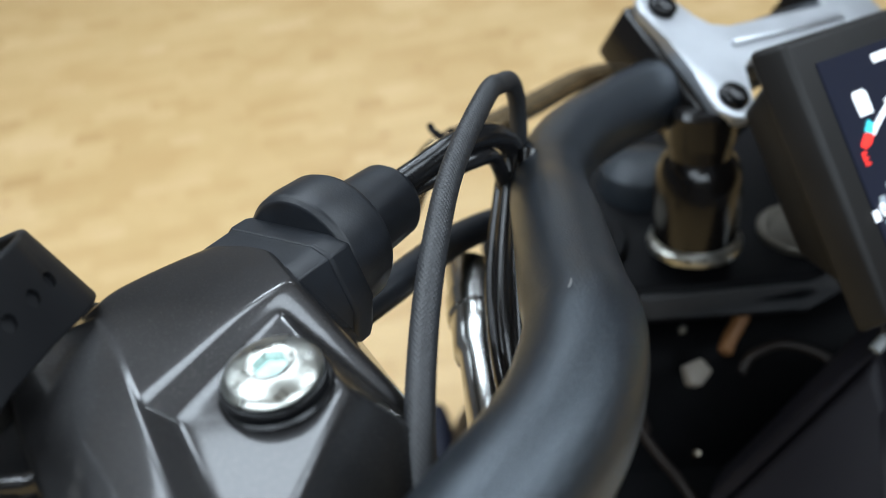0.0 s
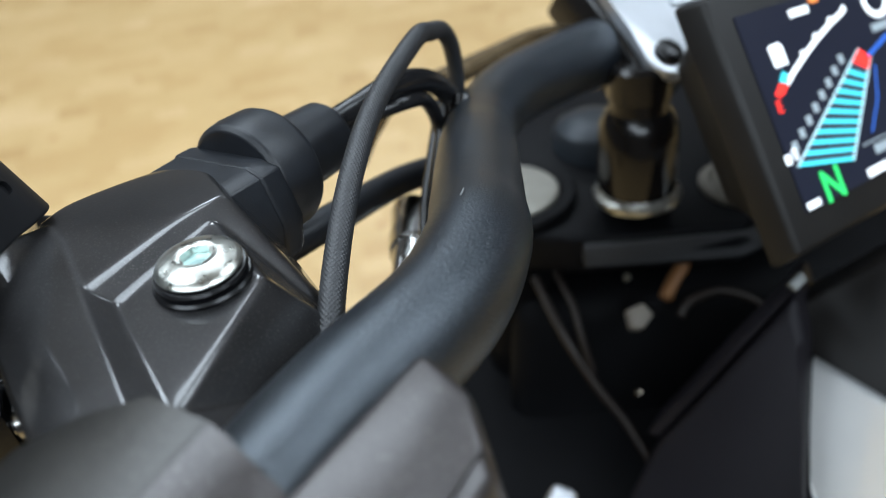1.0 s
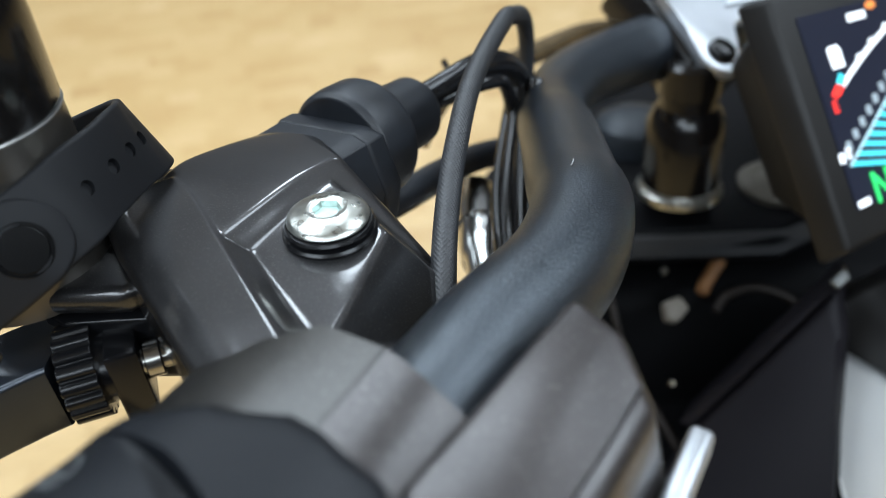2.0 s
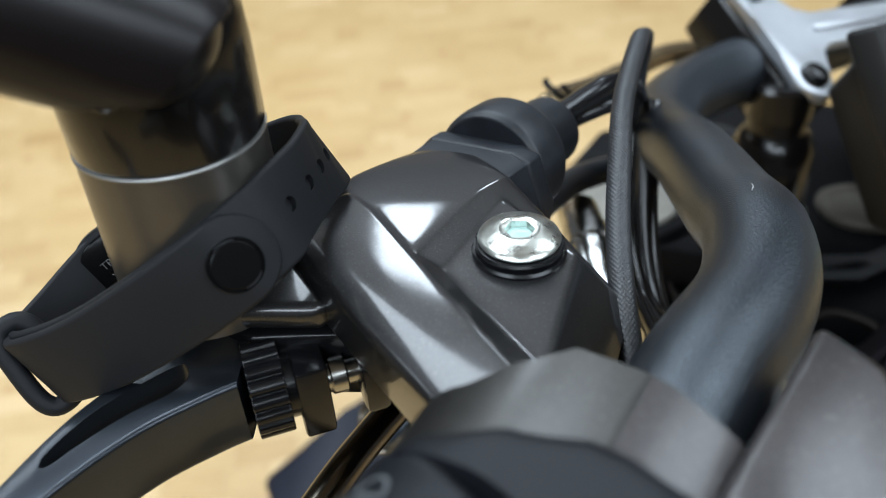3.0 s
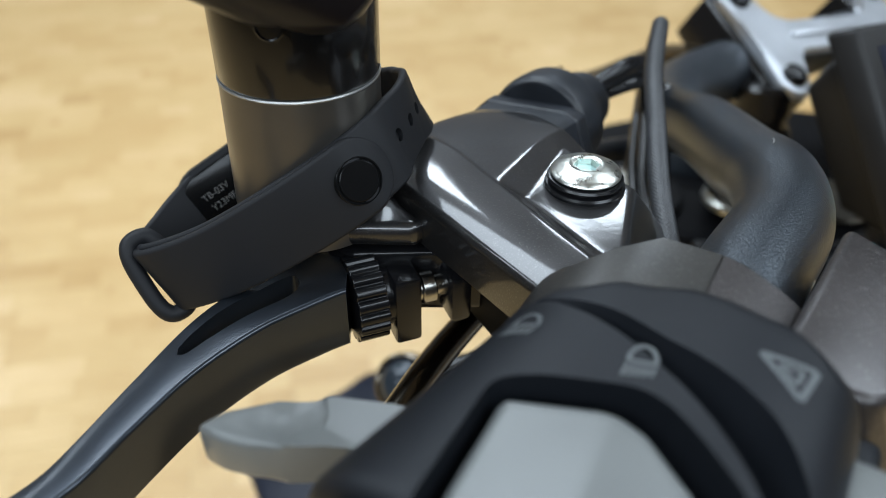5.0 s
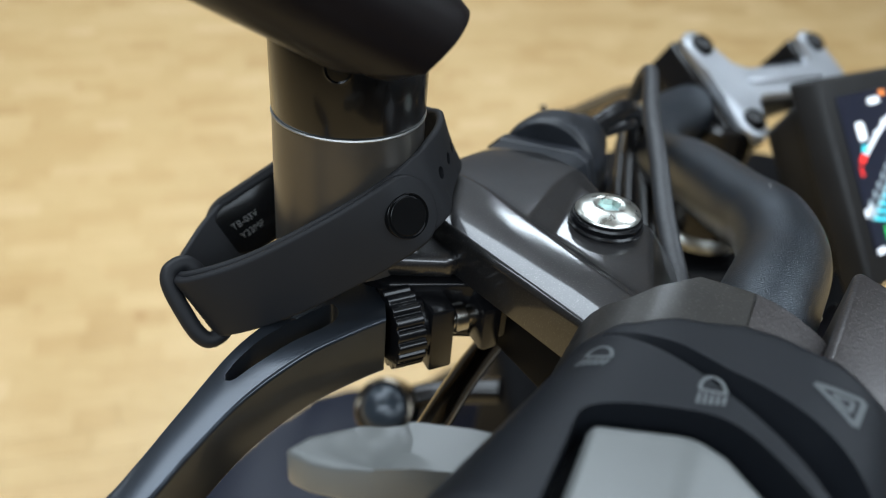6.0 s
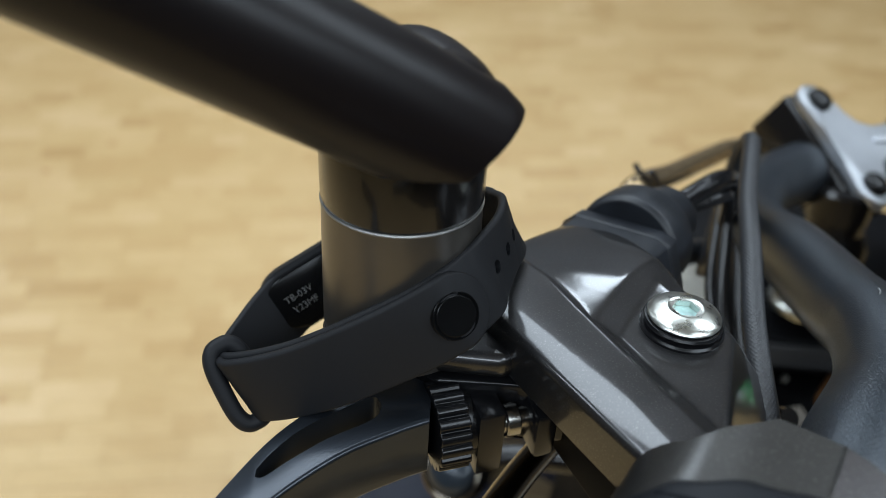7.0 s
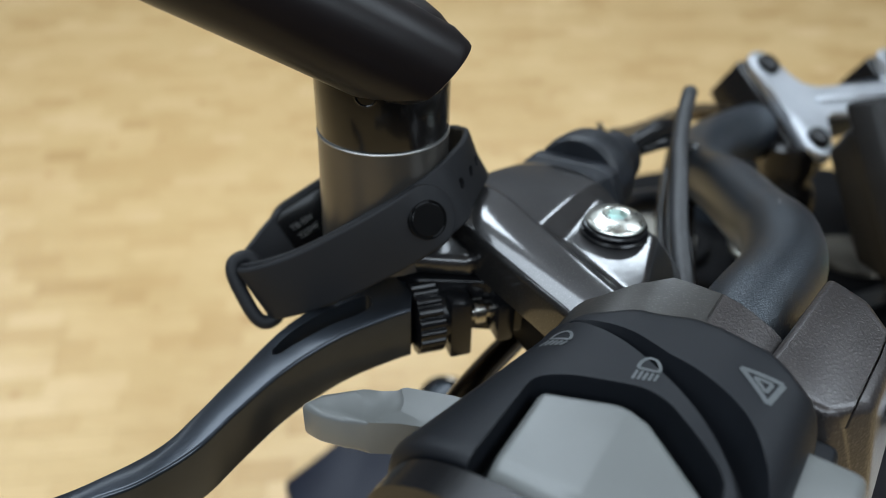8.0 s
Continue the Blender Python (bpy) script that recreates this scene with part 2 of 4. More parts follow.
# ---- parquet floor ----
def wood_material():
    m = bpy.data.materials.new("parquet_wood")
    m.use_nodes = True
    n, l = m.node_tree.nodes, m.node_tree.links
    p = n["Principled BSDF"]
    geo, info = n.new("ShaderNodeNewGeometry"), n.new("ShaderNodeObjectInfo")
    add = n.new("ShaderNodeMath")
    add.operation = "ADD"
    frac = n.new("ShaderNodeMath")
    frac.operation = "FRACT"
    l.new(geo.outputs["Random Per Island"], add.inputs[0])
    l.new(info.outputs["Random"], add.inputs[1])
    l.new(add.outputs[0], frac.inputs[0])
    ramp = n.new("ShaderNodeValToRGB")
    stops = ((0.0, (0.471, 0.302, 0.130)), (0.08, (0.535, 0.356, 0.163)), (0.5, (0.567, 0.391, 0.186)), (0.92, (0.605, 0.421, 0.209)), (1.0, (0.642, 0.455, 0.242)))
    els = ramp.color_ramp.elements
    els[0].position, els[0].color = stops[0][0], (*stops[0][1], 1)
    els[1].position, els[1].color = stops[-1][0], (*stops[-1][1], 1)
    for pos, c in stops[1:-1]:
        els.new(pos).color = (*c, 1)
    l.new(frac.outputs[0], ramp.inputs["Fac"])
    # each strip has its own stretch of grain
    shift = n.new("ShaderNodeMapping")
    hop = n.new("ShaderNodeVectorMath")
    hop.operation = "SCALE"
    hop.inputs[0].default_value = (7.0, 3.0, 0.0)
    l.new(frac.outputs[0], hop.inputs["Scale"])
    l.new(geo.outputs["Position"], shift.inputs["Vector"])
    l.new(hop.outputs[0], shift.inputs["Location"])
    mp = n.new("ShaderNodeMapping")
    mp.inputs["Rotation"].default_value = (0, 0, -FLOOR_TURN)
    mp.inputs["Scale"].default_value = (3, 60, 3)
    l.new(shift.outputs["Vector"], mp.inputs["Vector"])
    gr = n.new("ShaderNodeTexNoise")
    gr.inputs["Scale"].default_value, gr.inputs["Detail"].default_value = 4, 8
    l.new(mp.outputs["Vector"], gr.inputs["Vector"])
    blotch = n.new("ShaderNodeTexNoise")
    blotch.inputs["Scale"].default_value, blotch.inputs["Detail"].default_value = 3.0, 5
    l.new(geo.outputs["Position"], blotch.inputs["Vector"])
    mul = n.new("ShaderNodeMix")
    mul.data_type, mul.blend_type = "RGBA", "MULTIPLY"
    mul.inputs[0].default_value = 0.5
    gramp = n.new("ShaderNodeValToRGB")
    gramp.color_ramp.elements[0].position, gramp.color_ramp.elements[1].position = 0.3, 0.7
    gramp.color_ramp.elements[0].color, gramp.color_ramp.elements[1].color = (0.72, 0.66, 0.55, 1), (1, 1, 1, 1)
    l.new(gr.outputs["Fac"], gramp.inputs["Fac"])
    l.new(ramp.outputs["Color"], mul.inputs[6])
    l.new(gramp.outputs["Color"], mul.inputs[7])
    mul2 = n.new("ShaderNodeMix")
    mul2.data_type, mul2.blend_type = "RGBA", "MULTIPLY"
    mul2.inputs[0].default_value = 0.35
    bramp = n.new("ShaderNodeValToRGB")
    bramp.color_ramp.elements[0].position, bramp.color_ramp.elements[1].position = 0.35, 0.6
    bramp.color_ramp.elements[0].color = (0.75, 0.66, 0.5, 1)
    l.new(blotch.outputs["Fac"], bramp.inputs["Fac"])
    l.new(mul.outputs[2], mul2.inputs[6])
    l.new(bramp.outputs["Color"], mul2.inputs[7])
    # small brown knots
    knot = n.new("ShaderNodeTexVoronoi")
    knot.inputs["Scale"].default_value = 8.0
    l.new(geo.outputs["Position"], knot.inputs["Vector"])
    kramp = n.new("ShaderNodeValToRGB")
    kramp.color_ramp.elements[0].position, kramp.color_ramp.elements[1].position = 0.03, 0.13
    kramp.color_ramp.elements[0].color = (0.62, 0.42, 0.26, 1)
    l.new(knot.outputs["Distance"], kramp.inputs["Fac"])
    mul3 = n.new("ShaderNodeMix")
    mul3.data_type, mul3.blend_type = "RGBA", "MULTIPLY"
    mul3.inputs[0].default_value = 0.6
    l.new(mul2.outputs[2], mul3.inputs[6])
    l.new(kramp.outputs["Color"], mul3.inputs[7])
    l.new(mul3.outputs[2], p.inputs["Base Color"])
    rr = n.new("ShaderNodeMapRange")
    rr.inputs["To Min"].default_value, rr.inputs["To Max"].default_value = 0.3, 0.5
    l.new(gr.outputs["Fac"], rr.inputs["Value"])
    l.new(rr.outputs["Result"], p.inputs["Roughness"])
    b = n.new("ShaderNodeBump")
    b.inputs["Strength"].default_value, b.inputs["Distance"].default_value = 0.15, 0.001
    l.new(gr.outputs["Fac"], b.inputs["Height"])
    l.new(b.outputs["Normal"], p.inputs["Normal"])
    return m


FLOOR_TURN = radians(12)
WOOD = wood_material()
JOINT = material("dark_floor_joint", (0.46, 0.32, 0.15), 0.8, 0, 0.1, 5)
floor = plain("floor", pose(0, 0, -0.06), 2 * RX, 2 * RY, 0.1, JOINT, "light honey-coloured wooden parquet floor of short strips", "floor")


def build_planks():
    """Short parquet strips in staggered rows: the nearest ones as parts, the rest joined."""
    strip, gap, top, bev = 0.045, 0.0002, 0.0, 0.0003
    turn = Matrix.Rotation(FLOOR_TURN, 4, "Z")
    rng = random.Random(4)
    data = {}

    def plank_mesh(length):
        if length not in data:
            bm = bmesh.new()
            bmesh.ops.create_cube(bm, size=1)
            bm.transform(Matrix.Diagonal((length - gap, strip - gap, 0.0098, 1)))
            bmesh.ops.bevel(bm, geom=[e for e in bm.edges if e.verts[0].co.z > 0 and e.verts[1].co.z > 0], offset=bev, segments=1, affect="EDGES")
            me = bpy.data.meshes.new("plank")
            bm.to_mesh(me)
            bm.free()
            me.materials.append(WOOD)
            data[length] = me
        return data[length]

    verts, faces, near = [], [], []
    rows = int(2 * 6.6 / strip)
    for r in range(-rows // 2, rows // 2):
        x = -6.6 - rng.random() * 0.3
        while x < 6.6:
            length = rng.choice((0.075, 0.105, 0.15))
            c = turn @ Vector((x + length / 2, (r + 0.5) * strip, -0.0051))
            x += length
            if abs(c.x) > RX - 0.12 or abs(c.y) > RY - 0.12:
                continue
            if -0.95 < c.x < 0.55 and 0.75 < c.y < 2.6 and len(near) < 300:
                near.append((c, length))
                continue
            i = len(verts)
            a, b = (length - gap) / 2, (strip - gap) / 2
            for dx, dy, dz in ((-a, -b, -0.004), (a, -b, -0.004), (a, b, -0.004), (-a, b, -0.004), (-a + bev, -b + bev, 0.0049), (a - bev, -b + bev, 0.0049), (a - bev, b - bev, 0.0049), (-a + bev, b - bev, 0.0049)):
                verts.append(c + turn @ Vector((dx, dy, dz)))
            faces += [(i + 4, i + 5, i + 6, i + 7)] + [(i + k, i + (k + 1) % 4, i + 4 + (k + 1) % 4, i + 4 + k) for k in range(4)]
    for c, length in near:
        ob = new("plank", plank_mesh(length))
        ob.parent = floor
        ob.matrix_parent_inverse = floor.matrix_world.inverted()
        ob.matrix_basis = Matrix.Translation(c) @ turn
    me = bpy.data.meshes.new("planks")
    me.from_pydata(verts, [], faces)
    me.materials.append(WOOD)
    ob = tagged(new("planks", me), "honey-coloured parquet strips laid in staggered rows", kind="stuff")
    ob.parent = floor

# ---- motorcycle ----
# near-black with hardly any specular: the shade of the inner void is in the colour
VOID = material("near_black_shade_plastic", (0.003, 0.003, 0.0034), 0.6, 0.0, 0.2, 30, spec=0.05)
UP = (0, 0, 1)
bike = thing("motorcycle", (0.10, 0.36, 0.0), "black and white naked motorcycle with a dark handlebar parked on parquet", "motorcycle")


def loft(top, wt, bottom, wb, bev=1.0, segs=3, M=None):
    bm = bmesh.new()
    f = lambda h, p: h(*p) if callable(h) else h
    a = [bm.verts.new((*p, f(wb, p))) for p in bottom]
    b = [bm.verts.new((*p, f(wt, p))) for p in top]
    n = len(top)
    bm.faces.new(a[::-1])
    bm.faces.new(b)
    for i in range(n):
        bm.faces.new((a[i], a[(i + 1) % n], b[(i + 1) % n], b[i]))
    if bev:
        bmesh.ops.bevel(bm, geom=bm.edges[:], offset=bev, segments=segs, profile=0.5, affect="EDGES", clamp_overlap=True)
    if M:
        bm.transform(M)
    return bm


def cut(bm, *cutters, op="DIFFERENCE"):
    """Takes the cutters' bodies out of bm."""
    for c in cutters:
        obs = []
        for b in (bm, c):
            bmesh.ops.recalc_face_normals(b, faces=b.faces[:])
            me = bpy.data.meshes.new("tmp")
            b.to_mesh(me)
            b.free()
            obs.append(new("tmp", me))
        mod = obs[0].modifiers.new("cut", "BOOLEAN")
        mod.operation, mod.object, mod.solver = op, obs[1], "EXACT"
        me = bpy.data.meshes.new_from_object(obs[0].evaluated_get(bpy.context.evaluated_depsgraph_get()))
        bm = bmesh.new()
        bm.from_mesh(me)
        for o in obs:
            bpy.data.objects.remove(o)
        bpy.data.meshes.remove(me)
    return bm


def soften(ob, mm=0.6, segs=2, angle=32):
    """Rounds the sharp edges of an object."""
    mod = ob.modifiers.new("soft", "BEVEL")
    mod.width, mod.segments, mod.limit_method, mod.angle_limit = mm * S, segs, "ANGLE", radians(angle)
    mod.harden_normals = False
    for p in ob.data.polygons:
        p.use_smooth = True
    flat = ob.modifiers.new("flat", "WEIGHTED_NORMAL")
    flat.keep_sharp = True
    return ob


def slab(pts, back, bev=2.0):
    """A thick panel from corner points, thickened along back."""
    bm = bmesh.new()
    a = [bm.verts.new(p) for p in pts]
    b = [bm.verts.new(Vector(p) + Vector(back)) for p in pts]
    n = len(pts)
    bm.faces.new(a)
    bm.faces.new(b[::-1])
    for i in range(n):
        bm.faces.new((a[i], b[i], b[(i + 1) % n], a[(i + 1) % n]))
    if bev:
        bmesh.ops.bevel(bm, geom=bm.edges[:], offset=bev, segments=3, profile=0.5, affect="EDGES", clamp_overlap=True)
    return bm


# handlebar
bar_pts = [(200, 282, -69), (155, 249, -65), (107, 213, -60.5), (68, 160, -47.5), (53.5, 122, -38.5), (50.6, 97, -31), (49.6, 72, -22.0), (48.6, 36.5, -13.2), (48.0, 17.5, -8.0), (41.4, -3.8, -5.2), (25.8, -27.7, -2.8), (4, -64, -3), (-30, -122, -4), (-85, -217, -6)]
bar_r = [14.3, 14.3, 14.1, 12.4, 11.0, 10.6] + [10.5] * 8
bar_fat = [bar_r[i // 10] + (bar_r[min(i // 10 + 1, 13)] - bar_r[i // 10]) * (i % 10) / 10 for i in range(131)]
handlebar = part("handlebar", tube(bar_pts, 1.0, 40, 10, scale=bar_fat), BAR_BLACK, bike, "satin black powder-coated tubular handlebar, fatter towards its clamp")

part("lint", tube([(45.6, 18.9, 2.5), (46.1, 19.9, 2.75), (46.2, 21.0, 2.55)], 0.16, 6, 4), material("white_lint", (0.2, 0.2, 0.2), 0.8), handlebar, "tiny white bit of lint")

# clutch bracket
BD2, BN2 = Vector((0.52, -0.854, 0)).normalized(), Vector((0.854, 0.52, 0))
LOW = Vector((-43.5, 7.0, 0))


def smooth_max(a, b, k):
    return 0.5 * (a + b + np.sqrt((a - b) ** 2 + k * k))


def smooth_min(a, b, k):
    return 0.5 * (a + b - np.sqrt((a - b) ** 2 + k * k))


def beyond(X, Y, p, q):
    """How far a place lies to the right of the line from p to q."""
    dx, dy = q[0] - p[0], q[1] - p[1]
    n = math.hypot(dx, dy)
    return ((X - p[0]) * dy - (Y - p[1]) * dx) / n


def casting(step=0.5):
    """The bracket's cast top: a rounded beam, a web and a recessed bolt platform with filleted walls."""
    a1, b1 = np.arange(-34, 66 + step, step), np.concatenate([np.arange(0, 3, 0.12), np.arange(3, 62, step)])
    A, B = np.meshgrid(a1, b1, indexing="ij")
    taper = 0.085 * np.clip(A - 10, 0, 60)
    inner = B.copy()
    B = B + taper * np.clip(1 - B / 13, 0, 1)
    X, Y = LOW.x + A * BD2.x + B * BN2.x, LOW.y + A * BD2.y + B * BN2.y
    # beam: rounded shoulder, broad flat top, wall down to the platform
    edge = 16.9 - 2.4 * np.clip((2 - A) / 14, 0, 1)
    fall = 0.78 - 0.0045 * np.clip(A - 20, 0, 40)
    beam = 2.9 - 0.0012 * (B - 10) ** 2
    beam = smooth_min(beam, 2.3 - 0.42 * (3.2 + 0.8 * taper - B), 1.3)
    beam = beam - 1.5 * (1 - np.sqrt(1 - np.clip(1 - inner / 1.5, 0, 1) ** 2))
    beam = smooth_min(beam, 2.6 + fall * (edge - B), 0.18)
    beam = smooth_min(beam, 2.2 + 2.5 * (A + 7), 1.5)
    # web: falls away towards the cable, with a soft back edge
    web = 2.3 - 0.02 * (X + 18) - 0.012 * Y - 0.0046 * np.maximum(Y - 16, 0) ** 2
    for p, q, slope, k in (((-18.0, 0.6), (-5.6, 21.0), 0.56, 0.4), ((-30.8, 14.4), (-17.6, -1.2), 1.5, 0.35), ((-35, 31), (-39, 14), 3.5, 2.0), ((-20, 49), (-35, 31), 3.0, 3.0), ((4, 21), (-12, 49), 2.0, 1.6)):
        web = smooth_min(web, 1.9 - 0.05 * np.maximum(Y, 0) - slope * beyond(X, Y, p, q), k)
    plat = np.full_like(X, -0.5)
    for p, q, slope, k in (((-6, 22.5), (-1.5, 21.6), 1.9, 0.5), ((-2.4, 22), (10.2, 4.2), 1.5, 0.5), ((10.6, 3.0), (2.4, -28), 1.35, 0.5)):
        plat = smooth_min(plat, -0.5 - slope * beyond(X, Y, q, p), k)
    plat = smooth_min(plat, 2.0 * (B - 14.0), 0.8)
    top = smooth_max(smooth_max(beam, web, 0.4), plat, 0.4)
    bm = bmesh.new()
    ni, nj = A.shape
    verts = [[bm.verts.new((X[i, j], Y[i, j], max(-40.0, top[i, j]))) for j in range(nj)] for i in range(ni)]
    skirt = [bm.verts.new((X[i, 0], Y[i, 0], -40.0)) for i in range(ni)]
    for i in range(ni - 1):
        bm.faces.new((skirt[i], skirt[i + 1], verts[i + 1][0], verts[i][0]))
        for j in range(nj - 1):
            bm.faces.new((verts[i][j], verts[i + 1][j], verts[i + 1][j + 1], verts[i][j + 1]))
    lean = Vector((BN2.x * 0.1, BN2.y * 0.1, 1.0))
    bmesh.ops.bisect_plane(bm, geom=bm.verts[:] + bm.edges[:] + bm.faces[:], dist=0.0005, plane_co=LOW + Vector((0, 0, -9.4)), plane_no=lean, clear_inner=True)
    bmesh.ops.holes_fill(bm, edges=[e for e in bm.edges if e.is_boundary])
    return bm


foot = prism([(-76, 0), (-70, -7), (-36, -7.5), (-22, 10), (-30, 26), (-48, 24), (-72, 18)], -9.8, -3.8, None, 2.2)
perch = part("clutch_bracket", merge(casting(), foot), GUNMETAL, bike, "dark gunmetal painted cast clutch lever bracket", 75)
O = (0, 4.2, 0)
part("washer", lathe(O, UP, [(0.0, -0.7), (8.7, -0.7), (8.8, 0.1), (8.4, 0.55), (7.4, 0.7), (7.3, 1.1), (8.1, 1.25), (8.3, 1.7), (8.0, 2.2), (7.1, 2.4), (0.0, 2.4)], 56), BLACK_METAL, perch, "black rubber sealing washers")
head = lathe(O, UP, [(0.0, 2.4), (6.9, 2.4), (7.5, 2.6), (7.65, 2.95), (7.4, 3.4), (6.5, 3.95), (5.2, 4.45), (4.3, 4.75), (3.75, 4.85), (3.35, 4.6), (0.0, 4.6)], 64)
head = cut(head, lathe(O, UP, [(0.0, 3.2), (2.85, 3.2), (2.85, 7), (0.0, 7)], 6))
part("pivot_bolt", head, CHROME, perch, "shiny zinc-plated bolt with a hex socket", 40)
part("hex_socket", lathe(O, UP, [(0.0, 3.1), (2.76, 3.1), (2.76, 3.28), (0.0, 3.28)], 6), SOCKET, perch, "greenish hex socket floor")

# directions of the bar end
AX = Vector((-0.505, -0.863, -0.02)).normalized()
AQ = Vector((0.863, -0.505, 0)).normalized()
AR = AX.cross(AQ)
AR = -AR if AR.z < 0 else AR
A0 = Vector((24, -28, -3))
HM = Matrix(((AX.x, AQ.x, AR.x, A0.x), (AX.y, AQ.y, AR.y, A0.y), (AX.z, AQ.z, AR.z, A0.z), (0, 0, 0, 1)))


def H(s, q, r):
    """A place on the bar end: s along the bar, q across, r up."""
    return HM @ Vector((s, q, r))


def ring_body(s0, s1, prof, bev=0.0, steps=1):
    """A body along the bar between s0 and s1 with a section in (q, r); s0 may be a function of q."""
    bm = bmesh.new()
    f = s0 if callable(s0) else (lambda q: s0)
    rings = []
    for k in range(steps + 1):
        rings.append([bm.verts.new(H(f(p[0]) + (s1 - f(p[0])) * k / steps, *p)) for p in prof])
    n = len(prof)
    bm.faces.new(rings[0][::-1])
    bm.faces.new(rings[-1])
    for a, b in zip(rings, rings[1:]):
        for i in range(n):
            bm.faces.new((a[i], a[(i + 1) % n], b[(i + 1) % n], b[i]))
    return bm


def egg(a, b, r0=0.0, n=48, e=2.5, q0=0.0):
    out = []
    for i in range(n):
        t = 2 * math.pi * i / n
        c, s = math.cos(t), math.sin(t)
        out.append((q0 + a * math.copysign(abs(c) ** (2 / e), c), r0 + b * math.copysign(abs(s) ** (2 / e), s)))
    return out


def hbox(s0, s1, q0, q1, r0, r1, bev=0.0):
    bm = prism([(s0, q0), (s1, q0), (s1, q1), (s0, q1)], r0, r1, None, bev)
    bm.transform(HM)
    return bm


def lerp(q, table):
    for (a, x), (b, y) in zip(table, table[1:]):
        if q <= b:
            k = max(0.0, (q - a) / (b - a))
            return x + (y - x) * k * k * (3 - 2 * k) if q > a else x
    return table[-1][1]


front_s = lambda q: lerp(q, ((-30, 28), (-23, 26), (-18, 20.5), (-12, 14.8), (-2, 14.6), (9, 16.6), (20, 19)))
clampbar = lambda: ring_body(front_s, 44, egg(23, 16.4, 0, e=2.7, q0=-7))
soften(part("bar_clamp", cut(clampbar(), hbox(-10, 60, -1.7, 60, -60, 60)), CLAMP_PAINT, bike, "gunmetal clamp half round the bar"), 0.7)
housing = soften(part("switch_housing", cut(clampbar(), hbox(-10, 60, -60, -2.4, -60, 60)), BROWN_PLASTIC, bike, "dark textured plastic handlebar switch housing"), 0.7)

# switch cover with its groove and the recess of the rocker
cover_s = lambda q: lerp(q, ((-30, 44), (-25, 40.5), (-20, 37.3), (-11, 33.2), (-2, 30.6), (10, 33.2), (20, 37), (26, 41)))
CA, CB, CQ, CE = 25.5, 21.4, -3.0, 3.3
CA2, CB2, CE2 = 26.2, 22.8, 4.4
COVER_END = 83.0


def top_r(q):
    k = lerp(q, ((CQ - 4, 0.0), (CQ + 12, 1.0)))
    x, y = min(0.999, abs((q - CQ) / CA)), min(0.999, abs((q - CQ) / CA2))
    left, right = CB * (1 - x ** CE) ** (1 / CE), CB2 * (1 - y ** CE2) ** (1 / CE2)
    return left + (right - left) * k


def cover_ring(n):
    """The cover's section in (q, r): fuller and squarer on the side of the hazard switch."""
    upper = [CQ + (CA2 if c > 0 else CA) * math.copysign(abs(c) ** 0.55, c) * 0.999 for c in (math.cos(math.pi * i / n) for i in range(n + 1))]
    half = [(q, top_r(q)) for q in upper]
    return half + [(q, -r) for q, r in half[-2:0:-1]]


def round_poly(poly, r, n=5):
    """A polygon with its corners rounded."""
    out = []
    m = len(poly)
    for i in range(m):
        a, b, c = Vector(poly[i - 1]), Vector(poly[i]), Vector(poly[(i + 1) % m])
        k = min(r, 0.45 * (a - b).length, 0.45 * (c - b).length)
        u, v = b + (a - b).normalized() * k, b + (c - b).normalized() * k
        for j in range(n + 1):
            t = j / n
            out.append(tuple((1 - t) ** 2 * u + 2 * t * (1 - t) * b + t * t * v))
    return out


RECESS = [(61.0, -20.3), (58.2, -15.5), (55.4, -7), (54.4, -3.0), (55.9, 1.2), (59.4, 5.6), (66, 13.6), (96, 17), (96, -19.4), (80, -19.6)]


def cover_body(ns=40, nt=120):
    """The moulded cover: an oval shell with a rounded front edge."""
    ring = cover_ring(nt // 2)
    nt = len(ring)
    rows = []
    bm = bmesh.new()
    for i in range(ns):
        k = 0.5 - 0.5 * math.cos(math.pi * i / (ns - 1))
        row = []
        for q, r in ring:
            f = cover_s(q)
            s = f + (COVER_END - f) * k
            x = min(1.0, (s - f) / 3.0, (COVER_END - s) / 3.0)
            n = math.hypot(q - CQ, r)
            inset = 2.4 * (1 - math.sqrt(1 - (1 - x) ** 2)) / n
            wide = 1 + (0.0085 * max(0.0, s - 46) if q < CQ else 0.0)
            row.append(bm.verts.new(H(s, CQ + (q - CQ) * (1 - inset) * wide, r - r * inset)))
        rows.append(row)
    for a, b in zip(rows, rows[1:]):
        for j in range(nt):
            m = (j + 1) % nt
            bm.faces.new((a[j], a[m], b[m], b[j]))
    bm.faces.new(rows[0])
    bm.faces.new(rows[-1])
    return bm


